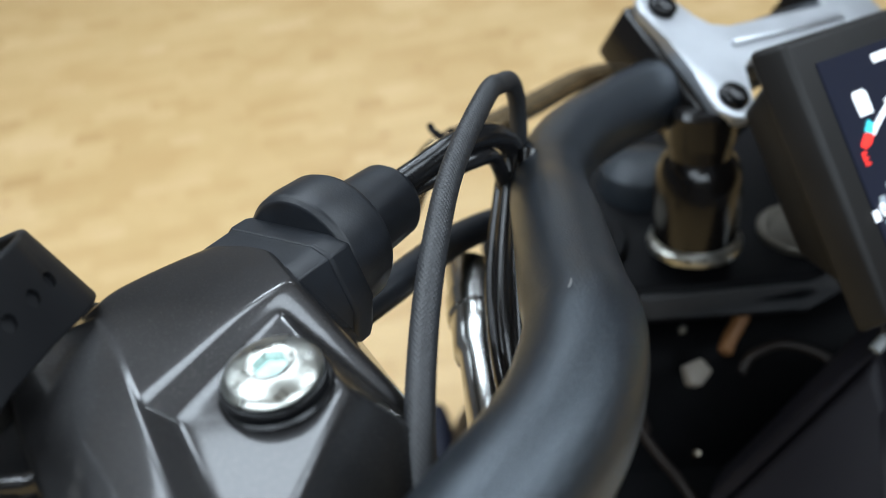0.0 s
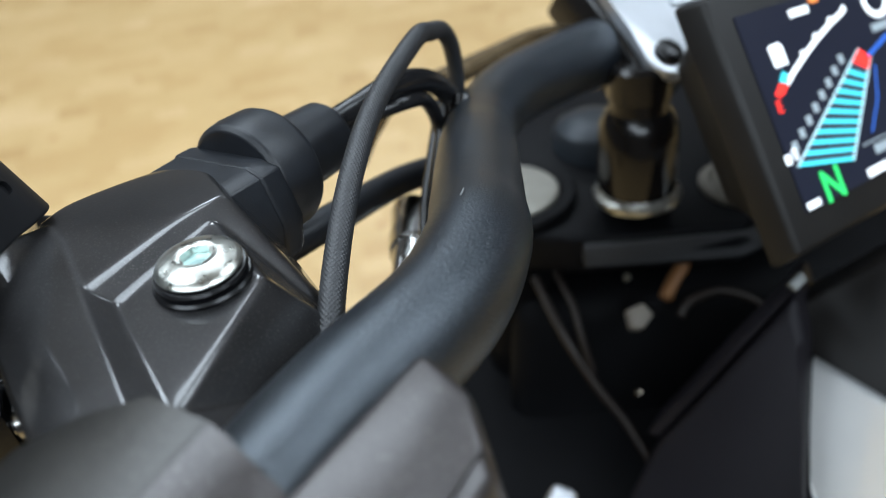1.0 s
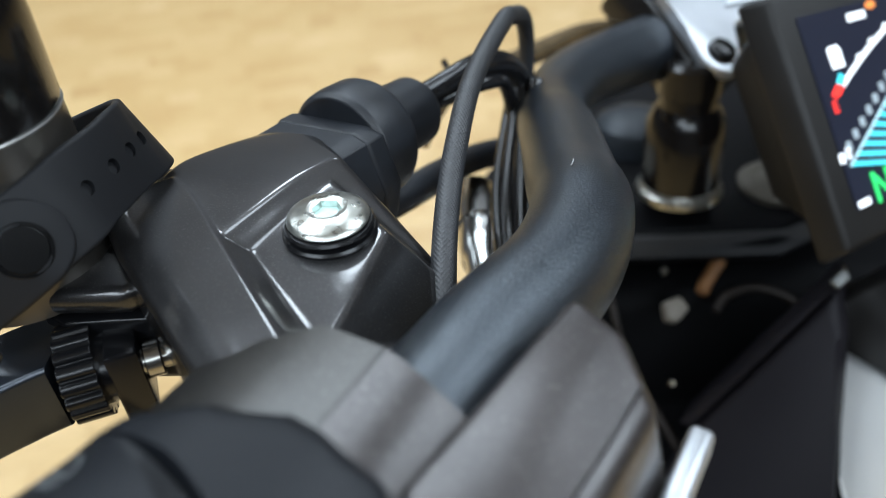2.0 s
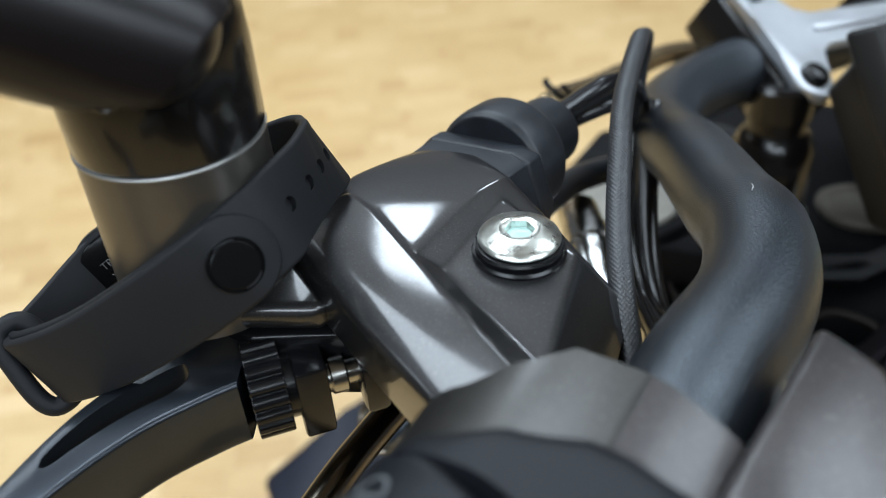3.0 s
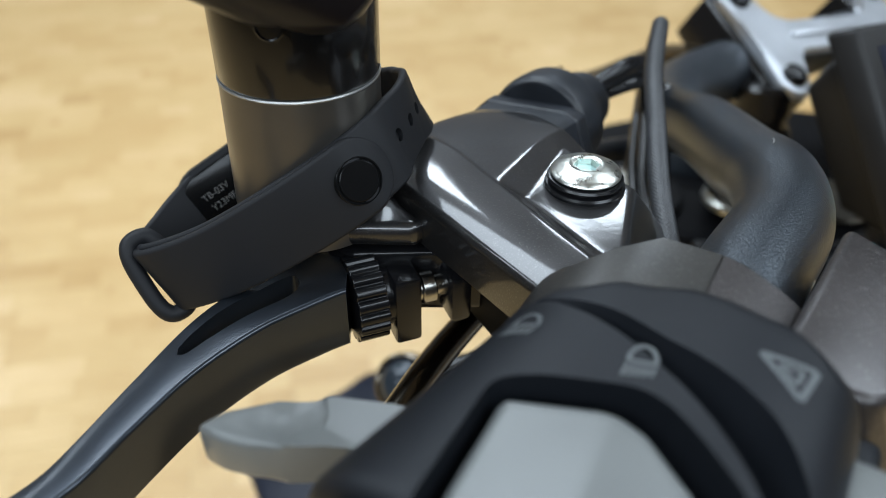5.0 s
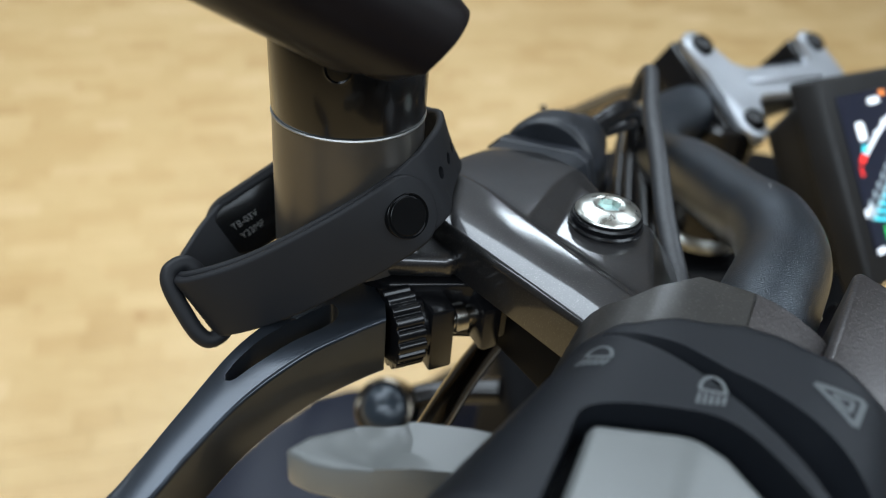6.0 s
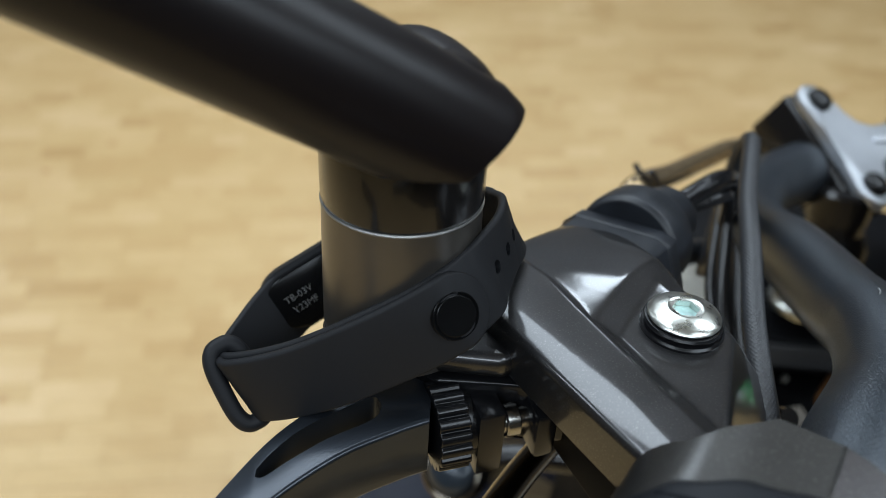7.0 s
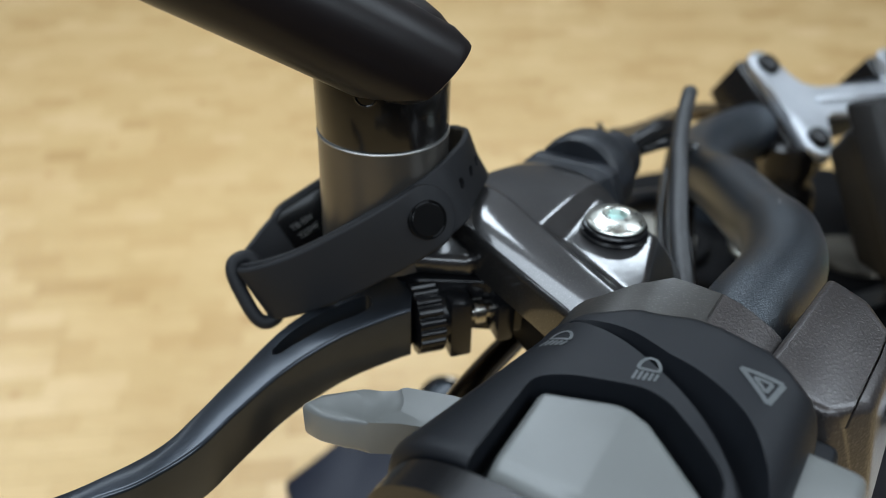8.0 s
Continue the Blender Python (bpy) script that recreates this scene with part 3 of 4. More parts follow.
def valley_cutter():
    """The swept valley: it drops from its outer crease to a floor below the inner panel."""
    outer = spline([(41.9, -22, 0), (41.6, -16, 0), (41.9, -10, 0), (44, -3.5, 0), (46.3, 3, 0), (51.6, 12, 0), (57.7, 17, 0), (64.4, 19.6, 0), (74, 21.6, 0), (92, 23, 0)], 5)
    inner = spline([(42.8, -22.5, 0), (43.6, -16.5, 0), (45.2, -11, 0), (47.4, -6, 0), (52, 1.2, 0), (59, 9, 0), (65, 14, 0), (72, 17.2, 0), (80, 19.4, 0), (94, 21, 0)], 5)
    bm = bmesh.new()
    rows = []
    for i, (o, k) in enumerate(zip(outer, inner)):
        deep = lerp(i / (len(outer) - 1), ((0.0, 0.15), (0.3, 4.0), (0.6, 9.0), (1.0, 10.0)))
        m = o.lerp(k, 0.3)
        floor_r = max(3.0, top_r(k.y) - deep)
        rows.append([bm.verts.new(H(*v)) for v in ((o.x, o.y, top_r(o.y) + 0.15), (m.x, m.y, floor_r), (k.x, k.y, floor_r), (k.x, k.y, 40), (o.x, o.y, 40))])
    for a, b in zip(rows, rows[1:]):
        for j in range(5):
            m = (j + 1) % 5
            bm.faces.new((a[j], a[m], b[m], b[j]))
    bm.faces.new(rows[0])
    bm.faces.new(rows[-1])
    return bm


cover = cut(cover_body(), valley_cutter(), prism(round_poly(RECESS, 3.0), 12.0, 40, HM))
cover = soften(part("cover", cover, PLASTIC, housing, "matt black plastic switch cover", 40), 0.6, 3, 40)


def rocker_body():
    """The rocker: two flat facets that meet in a ridge and fall away towards the grip."""
    P = [(62.0, -18.2, 19.0), (58.5, -5.0, 20.6), (59.9, -0.2, 20.6), (69.0, 11.9, 19.8), (79.4, 14.8, 19.2), (80.4, -4.0, 20.8), (79.4, -17.2, 19.0), (90, -3.5, 12.5), (89, -16.2, 11.5), (90, 14, 12.0)]
    bm = bmesh.new()
    mid = Vector((75, -2))
    top = [bm.verts.new(p) for p in P]
    for ring in ((0, 1, 5, 6), (1, 2, 3, 4, 5), (6, 5, 7, 8), (5, 4, 9, 7)):
        bm.faces.new([top[i] for i in ring])
    outer = (0, 1, 2, 3, 4, 9, 7, 8, 6)
    low = [bm.verts.new((mid.x + (P[i][0] - mid.x) * 1.05, mid.y + (P[i][1] - mid.y) * 1.05, 9)) for i in outer]
    for i in range(9):
        j = (i + 1) % 9
        bm.faces.new((top[outer[i]], low[i], low[j], top[outer[j]]))
    bm.faces.new(low[::-1])
    edges = [e for e in bm.edges if max(v.co.z for v in e.verts) > 11.2]
    bmesh.ops.bevel(bm, geom=edges, offset=1.5, segments=4, profile=0.5, affect="EDGES", clamp_overlap=True)
    bm.transform(HM)
    return bm


rocker = part("rocker_switch", rocker_body(), GREY_PLASTIC, housing, "light grey plastic beam rocker switch", 60)
rocker.modifiers.new("flat", "WEIGHTED_NORMAL")
part("end_rim", ring_body(84, 90, egg(28.5, 20.6, 0, 48, 2.8, -6.0)), BLACK_METAL, housing, "black rim at the grip end")
part("inner_sleeve", ring_body(82, 106, egg(17, 11, 0, 40, 2.0, 0)), RUBBER, housing)
part("grip", lathe(H(104, 0, 0), AX, [(0, 0), (23, 0), (23.5, 2), (22, 4), (16.5, 6), (16, 20), (16.5, 60), (16, 110), (0, 110)], 40), RUBBER, bike, "black rubber handlebar grip")
# side block with its notch and pull
guide = loft([(-7.6, 14.2), (30.5, 10.0), (33, 12.5), (33.4, 23.5), (25, 29.5), (4, 30.6), (-4.5, 23)], lambda x, y: 14.8 - 0.012 * (y - 14) ** 2,
             [(-9, 13.6), (31, 10.4), (35, 12.6), (35.6, 26), (26, 36), (2, 36), (-7, 26)], -16, 2.6, 4, HM)
guide = cut(guide, prism([(-14, 27.75), (10, 27.5), (38, 25.6), (38, 26.0), (10, 27.9), (-14, 28.15)], 9.0, 30, HM))
part("cable_guide", guide, BROWN_PLASTIC, housing, "dark textured plastic block beside the bar", 40)
part("lower_bracket", hbox(33.5, 45, 13, 27, -18, 8, 2.2), PLASTIC, housing, "matt black plastic bracket under the block")
part("pull_tab", hbox(-5, 12, 33.5, 37, -4, 1, 1.0), SILVER, housing, "bare metal tab")
part("horn_button", hbox(44.8, 63, 19.6, 31.6, 2, 15.0, 2.4), GREY_PLASTIC, housing, "light grey plastic push button")
part("lower_tab", tube([(50.7, -42.2, -15.6), (51.1, -41.4, -22), (51.7, -39.8, -30.6)], 2.9, 16, 4, scale=[0.7, 1.0, 1.05, 1.05, 1.05, 1.05, 1.05, 1.0, 0.7]), SILVER, housing, "bare metal tab end")
part("side_link", tube([H(8, 31, 2), H(16, 29, 3), H(19, 25, 2)], 1.3, 10, 6), SILVER, housing, "bare metal link")
part("clip", lathe(H(-8, 11, 0), AR, [(0, -1), (1.3, -0.8), (1.5, 0.5), (0.8, 1.6), (0, 1.8)], 14), CHROME, housing, "small bare metal clip")

# flasher paddle
paddle = slab([H(56, -22, 6.4), H(61.5, -36, 7), H(64.8, -44, 7.2), H(68, -50.5, 6.8), H(73.6, -57.6, 5.4), H(77.6, -59.8, 4.6), H(78.0, -55, 5.2), H(77, -50, 5.8), H(75, -45, 6.1), H(72.2, -40.2, 6.3), H(69.5, -34, 6.3), H(66, -22, 6)], AR * -8.2, 1.2)
dish = lathe(H(70.6, -47.2, 15.4), AR, [(0, -10.6), (3, -10.2), (5.2, -9.2), (7.4, -6.5), (8.6, 2), (0, 2)], 28)
part("flasher_paddle", cut(paddle, dish), GREY_PLASTIC, housing, "light grey dished plastic flasher paddle")


# printed symbols, laid on the cover
def on_cover(s, q):
    wide = 1 + (0.0085 * max(0.0, s - 46) if q < CQ else 0.0)
    return H(s, q, top_r(CQ + (q - CQ) / wide) + 0.16)


def stroke(points, width, closed=False):
    """A flat printed line on the cover through (s, q) points."""
    bm = bmesh.new()
    raw = [Vector((*p, 0)) for p in points]
    P = []
    for a, b in zip(raw, raw[1:]):
        m = max(1, int((b - a).length / 0.6))
        P += [a.lerp(b, k / m) for k in range(m)]
    P.append(raw[-1])
    n = len(P)
    rows = []
    for i in range(n):
        a, b = (P[i - 1], P[(i + 1) % n]) if closed else (P[max(0, i - 1)], P[min(n - 1, i + 1)])
        t = (b - a).normalized()
        k = Vector((-t.y, t.x, 0)) * width / 2
        rows.append([bm.verts.new(on_cover(*(P[i] + k).xy)), bm.verts.new(on_cover(*(P[i] - k).xy))])
    for i in range(n if closed else n - 1):
        a, b = rows[i], rows[(i + 1) % n]
        bm.faces.new((a[0], a[1], b[1], b[0]))
    bmesh.ops.solidify(bm, geom=bm.faces[:], thickness=0.08)
    return bm


def lamp_symbol(s, q, size, turn, lean, reach, tall):
    c, k = math.cos(radians(turn)), math.sin(radians(turn))
    put = lambda x, y: (s + size * (c * x - k * y), q + size * (k * x + c * y))
    arc = [put(0.46 * math.sin(radians(a)), 0.02 + tall * math.cos(radians(a))) for a in range(-90, 91, 15)]
    bms = [stroke([put(-0.46, 0.02)] + arc + [put(0.46, 0.02), put(-0.46, 0.02)], 0.6)]
    for i in range(5):
        x = -0.44 + 0.22 * i
        bms.append(stroke([put(x, -0.14), put(x - lean, -0.14 - reach * (1 - 0.06 * i))], 0.5))
    return merge(*bms)


def triangle(corners):
    """A warning triangle with a smaller one inside."""
    mid = [sum(c[i] for c in corners) / 3 for i in (0, 1)]
    inset = lambda k: [(mid[0] + (c[0] - mid[0]) * k, mid[1] + (c[1] - mid[1]) * k) for c in corners]
    return merge(*[stroke([p[i], p[(i + 1) % 3]], w) for p, w in ((inset(0.86), 0.95), (inset(0.36), 0.7)) for i in range(3)])


part("low_beam_symbol", lamp_symbol(49.0, -21.4, 4.0, 90, 0.2, 0.5, 0.7), PRINT, housing, "printed grey low beam symbol")
part("high_beam_symbol", lamp_symbol(50.3, -4.4, 3.9, 100, 0.1, 0.62, 0.8), PRINT, housing, "printed grey high beam symbol")
part("hazard_symbol", triangle([(41.9, 7.6), (40.8, 15.7), (47.9, 14.5)]), PRINT, housing, "printed grey hazard triangle")

# mirror
MC = (-59.7, 6.2, 0)
mirror = part("mirror_post", lathe(MC, UP, [(0, -9), (16.4, -9), (16.3, 10), (16.1, 24.4), (15.7, 24.8), (0, 24.8)], 64), POST, bike, "satin graphite mirror post")
part("ring", lathe(MC, UP, [(0, 24.5), (16.2, 24.5), (16.35, 24.8), (16.2, 25.1), (0, 25.1)], 64), material("dull_steel_ring", (0.36, 0.36, 0.35), 0.4, 0.9, 0.1, 60), mirror, "thin bare metal ring")
part("upper_post", lathe(MC, UP, [(0, 25.2), (15.9, 25.2), (16.2, 26), (16.3, 40), (16.0, 45), (14, 49), (8, 51.5), (0, 52)], 64), GLOSS, mirror, "gloss black upper mirror post")
AD = Vector((-0.78, -0.368, 0.506)).normalized()
AP = Vector((-47.1, -14.0, 46.8))
ARM = material("satin_black_arm", (0.005, 0.0033, 0.0035), 0.42, 0.0, 0.15, 40, 0.1, 1500, 0.2, 0.28, spec=0.15)
arm_line = [AP + AD * k for k in (-7.5, -6.5, -4, 0, 14, 40, 80, 130)]
arm_r = [0.25, 0.6, 0.9, 1.0, 1.02, 1.0, 0.98, 0.95]
chin = Vector((-45, -20, 46.3))
trim = prism([(-60, -60), (60, -60), (60, 60), (-60, 60)], 0, 60, basis(chin, (0.69, 0, -0.73), (0, 1, 0)))
soften(part("arm", cut(sweep(arm_line, circle(10.6, 40, 1.0), scale=arm_r), trim, prism([(-120, -80), (40, -80), (40, 60), (-120, 60)], -40, 45.0)), ARM, mirror, "satin black mirror arm"), 1.2, 3, 40)
neck = sweep(spline([(-59.7, 6.2, 40), (-58.5, 1, 48), AP + AD * 4 + Vector((-2, 4, 1)), AP + AD * 12], 8), circle(13.4, 32), scale=[0.96 - 0.24 * i / 24 for i in range(25)])
part("elbow", neck, ARM, mirror, "satin black elbow between arm and post")
part("grub_screw", lathe((-61.2, -9.6, 39.3), (-0.09, -1, 0), [(0, -1), (2.9, -1), (2.9, 0.5), (2.5, 0.7), (2.2, 0.3), (1.6, 0.2), (0, 0.2)], 24), BLACK_METAL, mirror, "recessed black grub screw")

# clutch lever
front = [(-50.6, -16.4), (-56.5, -18.8), (-67, -24.6), (-77.8, -35), (-86, -48), (-92, -58.8), (-100.5, -66.8), (-108.5, -70.5), (-125, -77), (-150, -84)]
back = [(-51.3, 0.5), (-58.8, -1.2), (-70, -6.6), (-81.6, -18.6), (-90.2, -36.5), (-95.3, -48), (-100.0, -56.4), (-108.4, -63.2), (-122, -70), (-150, -77)]
tilt = lambda x, y: -3.9 + 0.19 * x


def rails(front, back, top, thick, n=6, edge=1.1):
    """A bar of metal between two rails, rounded along its long edges."""
    f, b = spline([(*p, 0) for p in front], n), spline([(*p, 0) for p in back], n)
    bm = bmesh.new()
    rows = []
    for p, q in zip(f, b):
        w = (q - p).length
        c = p.lerp(q, 0.5)
        x = (q - p).normalized()
        h = thick / 2
        rows.append([bm.verts.new((c.x + x.x * a, c.y + x.y * a, top(c.x, c.y) - h + z)) for a, z in rounded(w / 2, h, edge, 4)])
    m = len(rows[0])
    for r, t in zip(rows, rows[1:]):
        for k in range(m):
            bm.faces.new((r[k], r[(k + 1) % m], t[(k + 1) % m], t[k]))
    bm.faces.new(rows[0])
    bm.faces.new(rows[-1])
    return bm


body = rails(front, back, tilt, 15.5)
slot = [p.xy[:] for p in spline([(-83.0, -28.0, 0), (-80.9, -23.6, 0), (-76.6, -17.9, 0), (-69.8, -12.8, 0), (-63.6, -9.2, 0), (-61.4, -10.6, 0), (-61.0, -13.5, 0), (-63.2, -16.2, 0), (-70.5, -20.3, 0), (-77.2, -25.9, 0), (-80.9, -29.6, 0), (-82.7, -29.8, 0)], 4)]
body = cut(body, prism(slot, lambda x, y: tilt(x, y) - 20.0, lambda x, y: tilt(x, y) + 5))
lever = part("clutch_lever", body, LEVER, bike, "black anodised clutch lever with a long slot", 40)
WA = Vector((0.93, 0.37, 0.0)).normalized()
WO = Vector((-51.4, -11.2, -20.9))
wheel_prof = []
for i in range(90):
    r = (9.3, 9.5, 9.5, 9.3, 8.4)[i % 5]
    wheel_prof.append((r * math.cos(2 * math.pi * i / 90), r * math.sin(2 * math.pi * i / 90)))
wheel = prism(wheel_prof, 0.6, 7.2, basis(WO, WA, (0, 0, 1)))
soften(part("adjuster_wheel", wheel, BLACK_METAL, lever, "knurled black adjuster wheel"), 0.25, 2, 40)
part("wheel_collar", lathe(WO + WA * 7, WA, [(0, 0), (7.2, 0), (7.2, 4), (0, 4)], 32), BLACK_METAL, lever)
part("lever_root", block(basis(WO + Vector((0, 0, -1)) + WA * 11.8, UP, WA), 6, 15, 17, 0.8), BLACK_METAL, lever)
part("adjuster_screw", lathe(Vector((-34.6, -9.0, -18.8)) - WA * 1.0, WA, [(0, -1.5), (2.6, -1.5), (2.7, -0.2), (3.3, -0.2), (3.6, 0.1), (3.6, 2.7), (3.3, 3.0), (2.4, 3.0), (2.4, 6), (0, 6)], 40), DARK_STEEL, lever, "bare steel adjuster screw")
part("root_clip", block(basis(Vector((-34.2, -9.0, -20.2)) + WA * 6.3, UP, WA), 5, 11, 12, 1.2), BLACK_METAL, lever)
part("inner_lever", prism([(-56, -3), (-50, -7), (-30, -6), (-10, -6), (8, -2), (10, 10), (-4, 14), (-24, 13), (-40, 12), (-56, 9)], -27, -11.4, None, 1.0), BLACK_METAL, lever)

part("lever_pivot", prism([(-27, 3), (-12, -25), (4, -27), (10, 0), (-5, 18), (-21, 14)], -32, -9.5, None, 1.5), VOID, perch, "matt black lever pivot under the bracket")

DARK_CHROME = material("dark_chrome", (0.15, 0.13, 0.105), 0.24, 1.0, 0.1, 60)
part("switch_pipe", tube([(-2, 39, -37), (-8, 30, -37.5), (-21, 9, -39.5), (-30, -5, -40.5), (-38, -19, -42), (-50, -36, -52), (-58, -40, -80)], 3.6, 18, 8), DARK_CHROME, bike, "dark shiny metal pipe under the clutch bracket")

# cable boot
R0, BD = Vector((-1.5, 55.4, -11.6)), Vector((0.53, 0.84, -0.1)).normalized()
cup = (Vector(UP) - BD * BD.z).normalized()
hexy = [(-16, -9), (-15.4, 3.6), (-12.4, 6.9), (8.6, 8.9), (12.4, 7.6), (17, -3), (16, -11)]
collar = sweep([R0 + BD * k for k in (-21.4, -20.6, -12, -6)], hexy, ups=[cup] * 4, scale=[0.95, 1.0, 1.03, 0.98])
lip = sweep([R0 + BD * k for k in (-12.6, -12, -8, -5.5)], hexy, ups=[cup] * 4, scale=[1.03, 1.07, 1.07, 1.0])
boot = merge(collar, lip, lathe(R0, BD, [(0, -7.4), (13.6, -7.2), (14.8, -6), (15.2, -3), (15.1, 3.6), (14.2, 5.6), (12.2, 6.8), (10.2, 8), (9.6, 10), (9.2, 23), (8.2, 24.8), (6.6, 25.3), (5.8, 24.4), (0, 24)], 56))
boot = soften(part("cable_boot", boot, RUBBER, bike, "black rubber boot over the clutch cable end"), 1.7, 3)
part("clutch_cable", tube([R0 + BD * 20 + Vector((0, 0, 2)), R0 + BD * 31 + Vector((3, 0, 4)), (29, 93, -10), (38, 107, -17), (43, 117, -31), (44, 120, -62)], 3.4, 16, 8), CABLE, bike, "shiny black clutch cable")
part("brake_wire", tube([R0 + BD * 20 + Vector((0, 1, -2)), R0 + BD * 31 + Vector((2, 1, -1)), (31, 92, -15), (37, 103, -22), (40, 107, -40), (43, 98, -70)], 2.2, 12, 8), CABLE, bike, "shiny black switch wire")
for i, r in ((0, 2.0), (1.6, 3.1), (3.6, 3.3)):
    part("wire", tube([(41 + 1.5 * i, 119 - 2 * i, -26), (37 + 1.4 * i, 104 - 4 * i, -37), (33.5 + 1.8 * i, 84 - 5 * i, -47 - i), (33.5 + 2 * i, 60 - 5 * i, -52 - i), (36 + 2 * i, 30, -48)], r, 16, 8), GLOSS, bike, "glossy black wire beside the handlebar")



BRAID = material("black_braid", (0.02, 0.0208, 0.023), 0.42, 0.0, 0.35, 900, 0.2, 3200, spec=0.5)


def braided(pts, r, n=10, seg=72):
    """A tube with the low relief of a braid."""
    line = spline(pts, n)
    fine = []
    step, pitch = 0.24, 1.3
    for a, b in zip(line, line[1:]):
        m = max(1, round((b - a).length / step))
        fine += [a.lerp(b, k / m) for k in range(m)]
    fine.append(line[-1])
    bm = sweep(fine, circle(r, seg))
    bm.verts.ensure_lookup_table()
    for i, vert in enumerate(bm.verts):
        ring, k = divmod(i, seg)
        c = fine[min(ring, len(fine) - 1)]
        th, run = 2 * math.pi * k / seg, ring * pitch
        vert.co = c + (vert.co - c) * (1 + 0.065 * math.cos(18 * th) * math.cos(run))
    return bm


part("braided_sleeve", braided([(22, -22, -28), (20.2, -2, -15.4), (20.8, 18, -8.2), (23.4, 38.5, -1.6), (27.5, 62, 1.6), (35.8, 92.5, 2.4), (39.4, 104.5, -0.8), (42.7, 117, -6.4), (44.8, 128, -18.6), (45, 131, -37), (44, 128, -68)], 2.5), BRAID, bike, "black braided cable sleeve bent in a loop", 60)
part("chrome_tube", lathe((26.2, 117, -69), Vector((4.6, -70, 6)), [(0, 0), (6, 0), (7.4, 1.2), (7.4, 16), (8.2, 17), (8.2, 26), (7.4, 27), (7.4, 42), (6, 44), (6, 72), (0, 72)], 36), material("polished_steel", (0.5, 0.5, 0.49), 0.2, 1.0, 0.1, 90, 0.1, 600), bike, "polished steel tube behind the cables")
# the loom's brown metallic base carries the golden reflection of the floor
loom = part("cable_loom", tube([(6, 138, -60), (12, 148, -52), (20, 160, -48), (38, 184, -54), (58, 213, -60), (80, 241, -65), (104, 262, -72)], 4.8, 20, 8), material("floor_reflection_sleeving", (0.36, 0.26, 0.15), 0.2, 0.8, 0.15, 120), bike, "glossy cable loom behind the handlebar, coloured brown for the floor's reflection")
part("cable_tie", merge(tube([(24, 158, -46), (20, 157, -42), (17.5, 157, -39.5), (16.8, 158.5, -38)], 1.2, 8, 6), tube([(28, 159, -47), (24.5, 158.5, -42), (23, 158, -40.5)], 1.1, 8, 6)), CABLE, loom, "small black cable tie ends")
part("hose", tube([(-7, 57, -38), (8, 80, -43), (17, 100, -49.5), (26, 118, -56), (40, 134, -62), (56, 146, -67)], 4.8, 16, 8), RUBBER, bike, "black rubber hose behind the handlebar")

# display
XR = Vector((0.8, 0.59, -0.08)).normalized()
DUP = Vector((-20, 38, 54.1)).normalized()
XR = (XR - DUP * XR.dot(DUP)).normalized()
DN = XR.cross(DUP)
TL = Vector((137.7, 147.7, -23.6))
DM = Matrix(((XR.x, -DUP.x, -DN.x, TL.x), (XR.y, -DUP.y, -DN.y, TL.y), (XR.z, -DUP.z, -DN.z, TL.z), (0, 0, 0, 1)))
case = loft([(-10.5, -9), (126, -9), (126, 81), (-10.5, 81)], 0.6, [(-12, -11), (129, -11), (129, 84), (-12, 84)], 13, 2.2, 3, DM)
display = part("display", case, BEZEL, bike, "instrument display in a matt black case")
part("display_back", loft([(-4, -4), (120, -4), (120, 76), (-4, 76)], 12.5, [(10, 5), (110, 5), (110, 60), (10, 60)], 40, 3, 3, DM), BEZEL, display)
part("screen", prism([(0, 0), (112, 0), (112, 69), (0, 69)], -0.1, 1.0, DM), SCREEN, display, "lit dark blue screen")


UI_EDGE = glow("ui_edge", (0.42, 0.62, 0.68), 0.9)
UI_DIM = glow("ui_dim", (0.03, 0.04, 0.06), 0.8)


def ui(name, poly, mat, z=-0.35, label=""):
    return part(name, prism(poly, z, -0.12, DM), mat, display, label)


def ui_line(name, pts, width, mat, z=-0.35):
    P = [Vector((*p, 0)) for p in pts]
    left, right = [], []
    for i, p in enumerate(P):
        t = (P[min(i + 1, len(P) - 1)] - P[max(i - 1, 0)]).normalized()
        k = Vector((-t.y, t.x, 0)) * width / 2
        left.append((p + k).xy[:])
        right.append((p - k).xy[:])
    return ui(name, left + right[::-1], mat, z)


ui("fuel_symbol", [(10, 13.5), (11, 12.5), (16, 12.5), (17.4, 14), (17.4, 20.5), (10.4, 20.5)], UI_WHITE, label="white fuel pump symbol")
ui_line("fuel_scale", [(12.9, 26.6), (20, 23), (28, 19.4), (36.3, 16), (47, 12.2), (56.5, 9.6)], 2.0, UI_WHITE)
for x, y in ((25, 18.4), (35, 14.2), (46, 10.4), (56, 8.0)):
    ui("tick", [(x, y), (x + 2.4, y - 0.8), (x + 3, y + 1.6), (x + 0.8, y + 2.2)], UI_WHITE, -0.3)
ui("fuel_low", [(5.2, 28.6), (9.5, 25.6), (13.2, 27.2), (10, 29.6), (6.6, 30.2)], UI_RED)
ui("fuel_segment", [(9.6, 25.2), (13, 22.2), (15, 24), (13.0, 26.6)], UI_CYAN, -0.45)
trap = lambda k: ((3.0 + 54.5 * k, 53.8 - 29.5 * k), (32.2 + 30.5 * k, 60.2 - 31.5 * k))
ui_line("rev_edge", [trap(0)[0], trap(1)[0]], 0.7, UI_EDGE, -0.45)
ui_line("rev_edge", [trap(0)[1], trap(1)[1]], 0.9, UI_EDGE, -0.45)
ui("rev_field", [trap(0)[0], trap(0)[1], trap(1)[1], trap(1)[0]], UI_DIM, -0.2)
